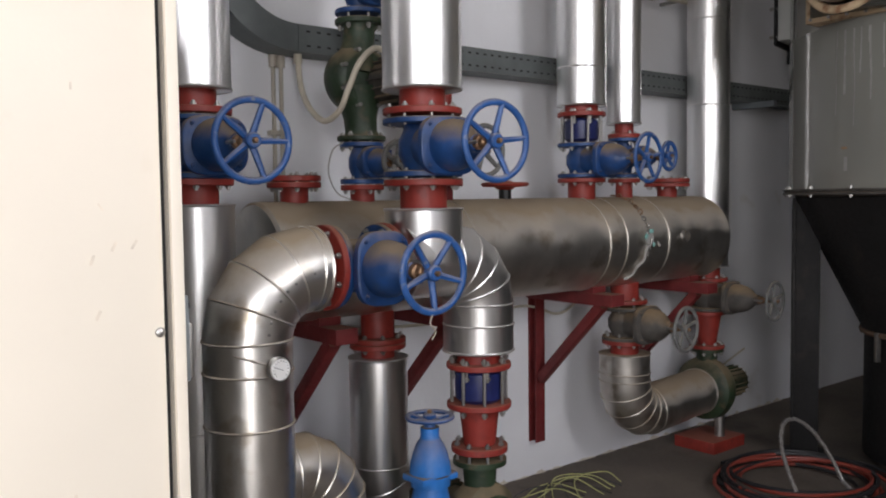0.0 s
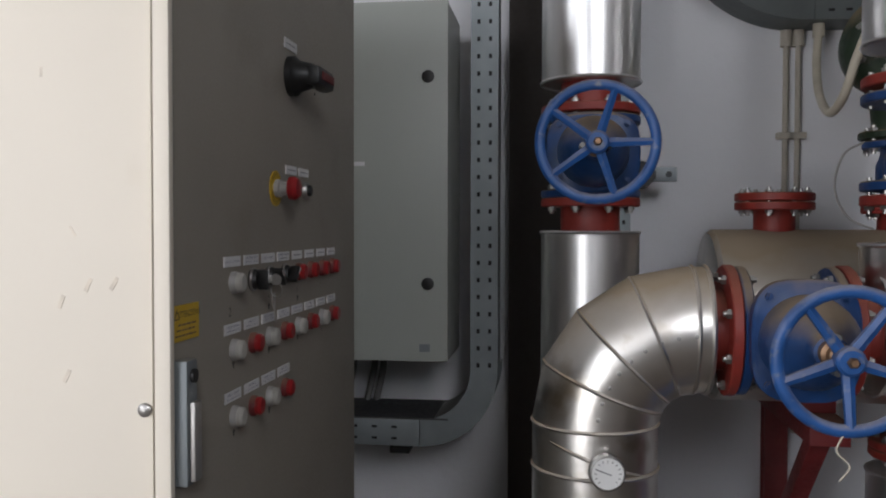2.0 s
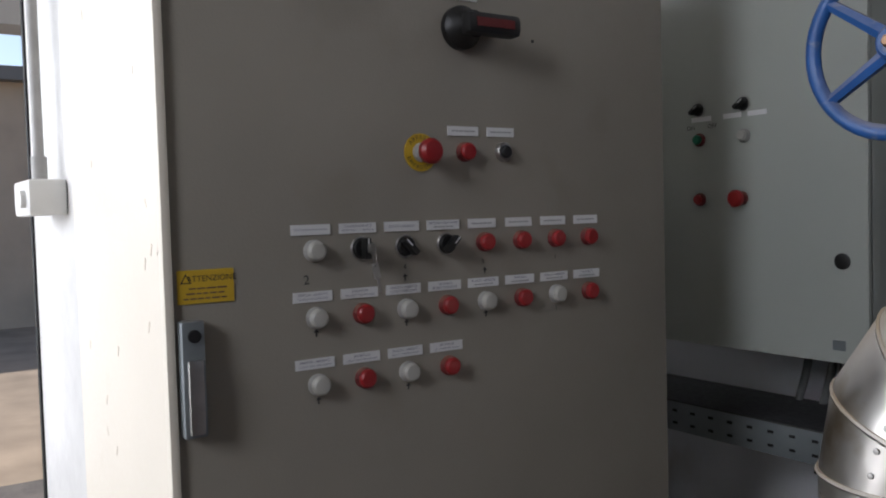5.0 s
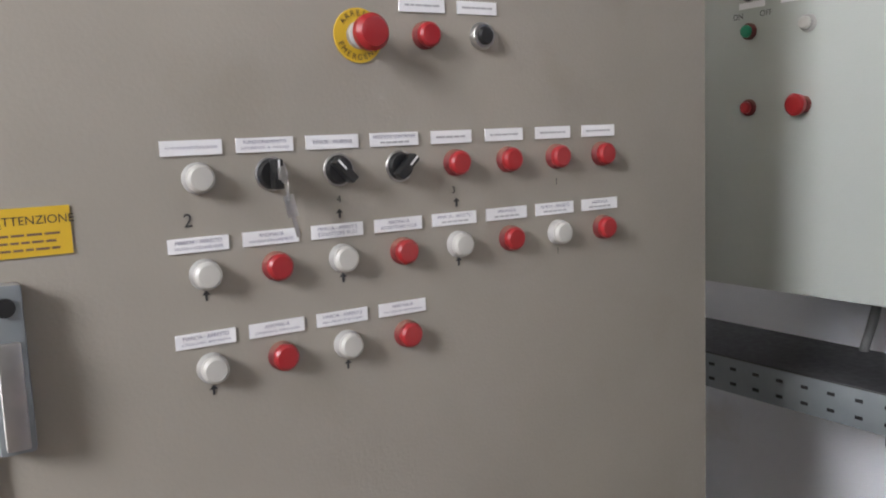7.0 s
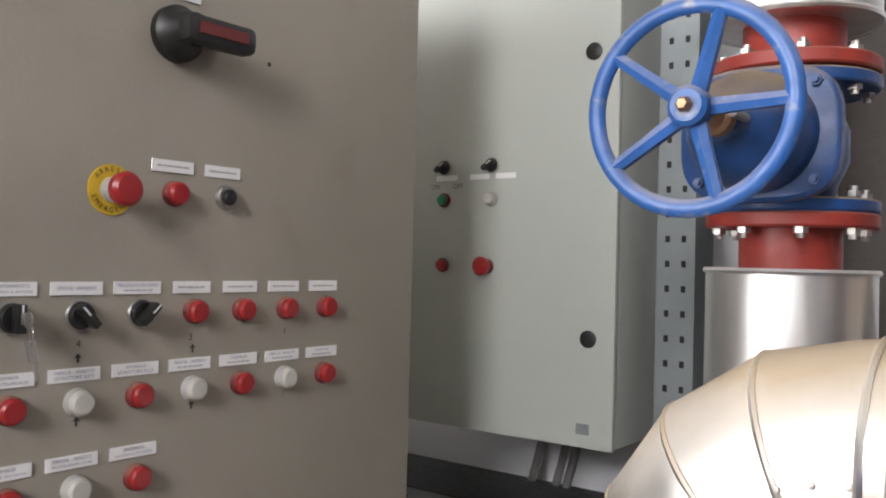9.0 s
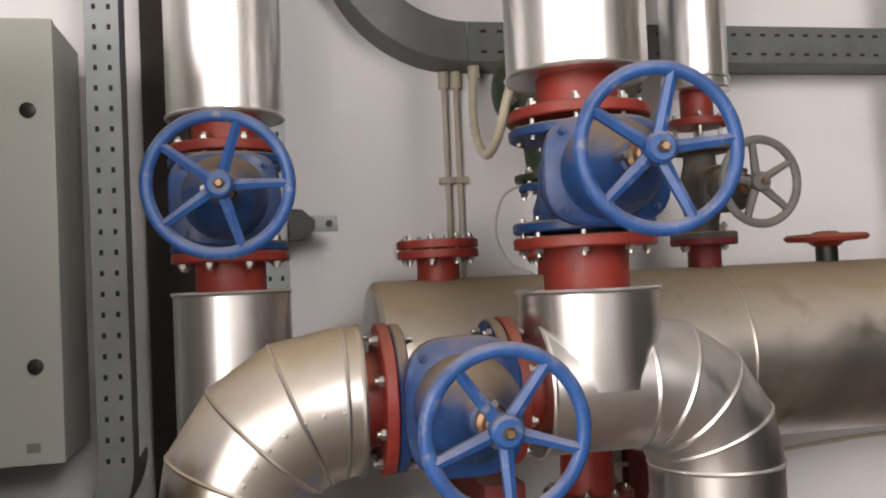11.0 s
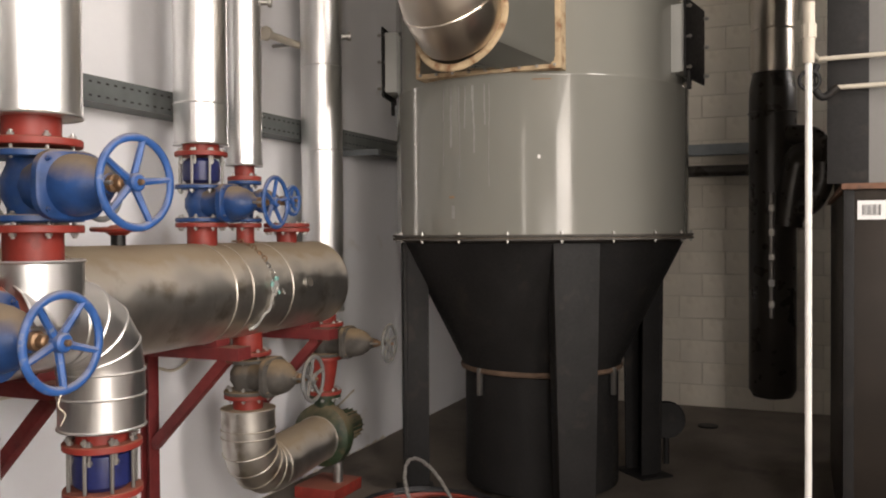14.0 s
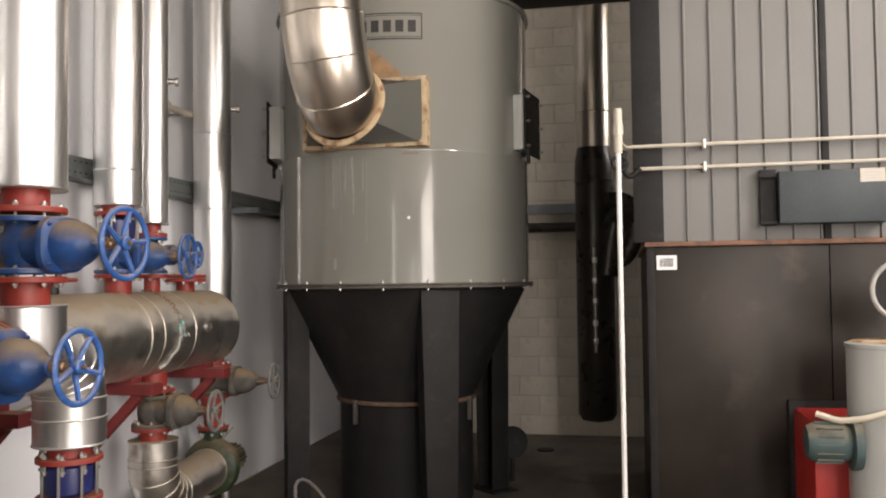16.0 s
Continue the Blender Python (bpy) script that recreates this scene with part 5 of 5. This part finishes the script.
for i in range(7):
    a, z, w = 161 + i * 3.1 + random.uniform(-.8, .8), 2.37, random.uniform(.006, .016)
    for k in range(random.randint(3, 8)):
        h = random.uniform(.05, .09)
        on_drum(a, z - h / 2, w, h, RUN, "paint_run", n=2)
        a, z, w = a + random.uniform(-.22, .22), z - h, max(.004, w * random.uniform(.75, 1.1))
# bright patch painted on for the glint of a small dent
on_drum(196, 1.98, .014, .018, ZINC, "dent_glint")
on_drum(164, 1.78, .035, .012, RUSTP, "rust_spot")
on_drum(164.6, 1.7, .022, .07, RUN, "old_label")
on_drum(197, 2.38, .1, .006, RUSTP, "rust_line")
for a, z, w, h in ((184, 2.89, .24, .05), (183, 2.93, .2, .05), (181, 2.97, .16, .05), (188, 2.875, .16, .03), (180, 3.01, .09, .05), (186, 2.945, .07, .03)):
    on_drum(a, z, w, h, RUSTP, "rust_stain", lift=.0015 + .0004 * (a % 7))

# ---- boiler ----
BX, BY = 4.5, .585
bo = thing("boiler", "large boiler with dark brown lower panels and pale ribbed cladding", "boiler")
box_part("base", (BX + .01, -1.75, 0), (6.9, BY, 1.76), BOIL, bo, .003)
for a, b in ((-.343, BY), (-1.7, -.347)):
    box_part("front_panel", (BX - .006, min(a, b) + .002, .04), (BX + .012, max(a, b) - .002, 1.755), BOIL, bo, .003)
box_part("corner_post", (BX - .012, BY - .03, 0), (BX + .06, BY + .012, 1.775), DSTEEL, bo, .003)
box_part("ledge", (BX - .03, -1.75, 1.76), (6.9, BY + .02, 1.785), LEDGE, bo, .003)
box_part("upper_body", (BX + .03, -1.75, 1.785), (6.9, BY - .02, 4.4), DSTEEL, bo)
for y in (.5, -.36, -1.55):
    box_part("mullion", (BX - .012 if y > .2 else BX - .006, y, 1.785), (BX + .03, y + (.16 if y > .2 else .035), 4.4), DSTEEL, bo, .003)
for a, b in ((-.322, .5), (-1.512, -.363)):
    n = int(round((b - a) / .129))
    for i in range(n):
        ya, yb = a + (b - a) * i / n, a + (b - a) * (i + 1) / n
        bm = B()
        prof = [(ya, .006), (ya + .005, -.009), (ya + .013, -.009), (ya + .018, .006), (yb, .006)]
        lo = [bm.verts.new((BX + q, p, 1.787)) for p, q in prof]
        hi = [bm.verts.new((BX + q, p, 4.4)) for p, q in prof]
        for k in range(len(prof) - 1):
            bm.faces.new((lo[k], lo[k + 1], hi[k + 1], hi[k]))
        part("cladding_sheet", bm, CORR, bo, smooth=False)
bar = box_part("barcode_label", (BX - .0085, .435, 1.632), (BX - .0065, .543, 1.712), WHITE, bo)
random.seed(2)
for i in range(16):
    y = .455 + i * .0045
    box_part("print", (BX - .0095, y, 1.65), (BX - .0086, y + random.uniform(.0012, .003), 1.695), INK, bar)
hb = box_part("hatch", (BX - .12, -.62, 1.865), (BX + .0, -.085, 2.14), SLATE, bo, .006, "slate blue steel hatch")
box_part("hatch_frame", (BX - .05, -.085, 1.86), (BX - .01, .0, 2.16), DSTEEL, hb, .004)
for z in (1.875, 2.125):
    box_part("hinge", (BX - .09, -.13, z - .012), (BX - .07, .01, z + .006), DSTEEL, hb, .003)
box_part("note", (BX - .122, -.6, 2.07), (BX - .1201, -.48, 2.14), PIPEC, hb)
for k in range(3):
    box_part("print", (BX - .1228, -.58, 2.085 + .015 * k), (BX - .1221, -.5, 2.09 + .015 * k), GREYI, hb)
for z in (2.312, 2.188):
    pp = thing("gas_pipe", "cream painted pipe clipped across the boiler cladding", "pipe", "boiler pipes")
    cyl_part("tube", (BX - .045, -1.7, z), (BX - .045, .62 if z < 2.25 else .7, z), .0105, PIPEC, pp, seg=16)
    for y in (.28, -1.2):
        box_part("clip", (BX - .066, y - .008, z - .026), (BX + .005, y + .008, z + .026), WHITEP, pp, .003)
pole = thing("standpipe", "thin white vertical pipe standing on the floor", "pipe")
cyl_part("tube", (3.9, .735, 0), (3.9, .735, 2.22), .0125, WHITEP, pole, seg=20)
cyl_part("sleeve", (3.9, .735, 2.2), (3.9, .735, 2.42), .021, PIPEC, pole, seg=20)
cyl_part("union", (3.9, .735, 2.29), (3.9, .735, 2.34), .027, PIPEC, pole, seg=8)
sweep_part("branch", [(3.9, .735, 2.312), (4.3, .72, 2.312), (BX - .045, .7, 2.312)], .0105, PIPEC, pole)
cock = thing("stop_cock", "small dark stop cock by the boiler corner", "valve")
sweep_part("body", spline([(BX - .045, .62, 2.19), (BX - .05, .68, 2.15), (BX - .05, .72, 2.22), (BX - .05, .70, 2.29)], 6), .016, DSTEEL, cock)
bm = B()
torus(bm, (BX - .08, .73, 2.22), (1, .2, 0), .04, .009, 20, 6)
part("handle", bm, DSTEEL, cock)
# burner and its cylinder
bu = thing("burner", "red boxy burner housing at the boiler front", "burner")
bm = B()
add_box(bm, (3.98, -.75, .12), (BX - .01, -.14, .9), .03)
part("housing", bm, BURN, bu)
box_part("mounting_frame", (BX - .05, -.8, .05), (BX - .012, -.115, .935), DSTEEL, bu, .006)
box_part("foot", (4.0, -.7, 0), (4.4, -.2, .12), DSTEEL, bu)
ft = thing("filter_vessel", "pale grey upright cylinder with a teal geared motor", "tank")
bm = B()
add_lathe(bm, [(.185, 0), (.195, .01), (.195, 1.265), (.2, 1.27), (.2, 1.285), (.185, 1.29), (0, 1.292)], Matrix.Translation((3.8, -.45, 0)), 48)
part("shell", bm, COLL2, ft)
bm = B()
add_lathe(bm, [(.18, 1.292), (.17, 1.297), (0, 1.298)], Matrix.Translation((3.8, -.45, 0)), 32)
part("dust_top", bm, RUST, ft, "dusty ochre top")
bm = B()
add_lathe(bm, [(.05, .16), (.12, .165), (.12, .2), (.075, .205), (.085, .23), (.085, .36), (.07, .385), (0, .388)], aim((3.76, -.45, .845), (0, 1, 0)), 28)
mo = part("motor", bm, TEAL, ft, "dusty teal motor")
for i in range(14):
    bm = B()
    add_box(bm, (.08, -.003, .24), (.093, .003, .35), 0, aim((3.76, -.45, .845), (0, 1, 0)) @ Matrix.Rotation(math.pi * 2 * i / 14, 4, 'Z'))
    part("fin", bm, TEAL, mo)
sweep_part("cable", spline([(3.7, -.1, .98), (3.65, -.2, .96), (3.6, -.35, 1.0), (3.6, -.6, 1.1)], 8), .014, HOSEC, ft, 10, "cream cable over the motor")
box_part("sticker", (3.603, -.48, 1.08), (3.607, -.44, 1.12), WHITE, ft)
gl = thing("round_gauge", "large round glass disc above the grey cylinder", "gauge")
bm = B()
torus(bm, (3.8, -.5, 1.52), (1, 0, 0), .13, .012, 36, 8)
part("rim", bm, HOSEG, gl)
bm = B()
add_lathe(bm, [(.125, -.008), (.125, .008)], aim((3.8, -.5, 1.52), (1, 0, 0)), 36)
part("disc", bm, DSTEEL, gl)
cyl_part("stem", (3.8, -.5, 1.29), (3.8, -.5, 1.39), .015, ZINC, gl, seg=12)

# ---- flue pipe by the block wall ----
fl = thing("flue_pipe", "vertical pipe with black lagging below and bare stainless above", "pipe")
PX, PYY = 7.0, .96
bm = B()
add_lathe(bm, [(.05, .39), (.13, .41), (.16, .46), (.16, 2.5), (.155, 2.6), (.13, 2.72)], Matrix.Translation((PX, PYY, 0)), 40)
part("lagging", bm, PIPEB, fl)
cyl_part("upper_pipe", (PX, PYY, 2.7), (PX, PYY, H), .145, STEEL, fl, seg=40)
for z in (2.42, 3.0, 3.9):
    bm = B()
    torus(bm, (PX, PYY, z), (0, 0, 1), .16 if z < 2.6 else .145, .008, 40, 6)
    part("band", bm, STEEL if z > 2.6 else PIPEB, fl)
sweep_part("branch", spline([(PX - .1, PYY - .1, 1.62), (PX - .12, PYY - .15, 1.95), (PX - .15, .75, 2.1), (PX - .3, .5, 2.12)], 6), .1, PIPEB, fl, 24)
for z in (1.05, 1.2, 1.38, 1.55, 1.72):
    bm = B()
    add_box(bm, (PX - .193, PYY - .022, z), (PX - .157, PYY + .02, z + .05), .008)
    part("fitting", bm, ZINC if z != 1.2 else WHITE, fl)
cyl_part("sight_tube", (PX - .175, PYY, .98), (PX - .175, PYY, 1.85), .014, ZINC, fl, seg=12)
sweep_part("loop", spline([(PX - .12, PYY - .12, 2.25), (PX - .2, PYY - .28, 2.2), (PX - .22, PYY - .33, 1.98), (PX - .2, PYY - .26, 1.78), (PX - .1, PYY - .12, 1.72)], 6), .07, PIPEB, fl, 20)
tagged(box_part("wall_rail", (EX - .06, SY, 2.26), (EX - .02, WY, 2.36), GALV, None, .003), "grey steel rail along the block wall", "rail")
wp = cyl_part("wall_pipe", (EX - .07, SY, 2.12), (EX - .07, WY, 2.12), .05, PIPEB)
tagged(wp, "black pipe along the block wall", "pipe")
tagged(box_part("beam", (5.6, -1.5, 3.68), (6.2, 1.75, 3.8), DSTEEL, None, .004), "dark steel duct running overhead", "duct")
dr_ = cyl_part("floor_drain", (7.7, 1.47, 0.0), (7.7, 1.47, .012), .08, DSTEEL, None, seg=20)
tagged(dr_, "small dark drain cover in the floor", "drain")

# ---- hoses on the floor ----
random.seed(7)
for x in (.86, .93, .96):
    tagged(sweep_part("enclosure_cable", spline([(x, 3.66, 1.17), (x - .01, 3.66, 1.08), (x - .03, 3.65, .985)], 5), .011, GREYW), "grey cable dropping from enclosure into the tray", "cable", "enclosure cables")


def coil(name, label, cx, cy, R, n, r, material, tilt=0.0):
    pts = []
    ph = random.uniform(0, 6)
    for i in range(n * 24):
        a = ph + 2 * math.pi * i / 24
        rr = R * (1 + .12 * math.sin(a * .37 + ph) + .06 * math.sin(a * 1.7))
        z = r + .012 + .02 * (1 + math.sin(a * .61 + ph)) + tilt * max(0, math.sin(a))
        pts.append((cx + rr * math.cos(a) * 1.15 + .05 * math.sin(i * .05), cy + rr * math.sin(a), z))
    ob = thing(name, label, "hose", "hoses on the floor")
    sweep_part("hose", pts, r, material, ob, 8)


coil("coiled_hose", "black cable coil lying on the concrete", 4.72, 2.72, .36, 5, .011, HOSEB)
coil("coiled_hose", "red rubber hose coil lying on the concrete", 4.68, 2.66, .33, 3, .010, HOSER)
coil("coiled_hose", "red rubber hose coil lying on the concrete", 4.62, 2.6, .4, 2, .010, HOSER)
coil("coiled_hose", "black cable coil lying on the concrete", 4.7, 2.62, .4, 3, .009, HOSEB)
coil("coiled_hose", "translucent grey hose loop standing up from the coil", 4.5, 2.45, .2, 1, .010, HOSET, .34)
for k in range(9):
    x0 = 3.5 + .045 * k
    ob = thing("loose_wire", "loose pale yellow-green and dark wires on the floor by the wall", "wire", "loose wires")
    q = [(x0 - .3 + random.uniform(-.05, .05), 3.5 - .04 * k, .006), (x0 - .12, 3.43 + random.uniform(-.05, .05), .05 + random.uniform(0, .05)),
         (x0 + .06, 3.4 + random.uniform(-.06, .06), .06 + random.uniform(0, .05)), (x0 + .2, 3.32 + random.uniform(-.06, .06), .006)]
    sweep_part("wire", spline(q, 8), .0032, HOSEB if k % 3 == 1 else WIREY, ob, 6)

# ---- chipped plaster along the foot of the north wall ----
random.seed(11)
for i in range(26):
    x = 2.9 + i * .14 + random.uniform(-.05, .05)
    w, h = random.uniform(.05, .13), random.uniform(.006, .025)
    bm = B()
    n = 9
    top = [bm.verts.new((x + w * (k / (n - 1) - .5), WY - .006, max(.004, h * math.sin(math.pi * k / (n - 1)) * random.uniform(.6, 1.2)))) for k in range(n)]
    bot = [bm.verts.new((x + w * (k / (n - 1) - .5), WY - .012, .001)) for k in range(n)]
    for k in range(n - 1):
        bm.faces.new((bot[k], bot[k + 1], top[k + 1], top[k]))
    tagged(part("plaster_chip", bm, MORTAR), "bare patch where plaster has chipped off", "wall damage", "chips at the wall foot", "structure")

# ---- blocks of the east wall ----
me_cache = {}
we = bpy.data.objects["wall_east"]
bh, bw = .2, .4
for r in range(int(H / bh)):
    off = bw / 2 if r % 2 else 0
    y = -.2 - off
    while y < WY - .02:
        a, b = y + .005, min(y + bw - .005, WY)
        if b - a > .04:
            k = round(b - a, 3)
            if k not in me_cache:
                bm = B()
                add_box(bm, (0, 0, 0), (.013, b - a, bh - .008), .004)
                bmesh.ops.recalc_face_normals(bm, faces=bm.faces)
                mesh = bpy.data.meshes.new("block")
                bm.to_mesh(mesh)
                bm.free()
                mesh.materials.append(BLOCK)
                me_cache[k] = mesh
            ob = new("block", me_cache[k])
            ob.parent = we
            ob.location = (EX + .009, a, r * bh + .005)
        y += bw
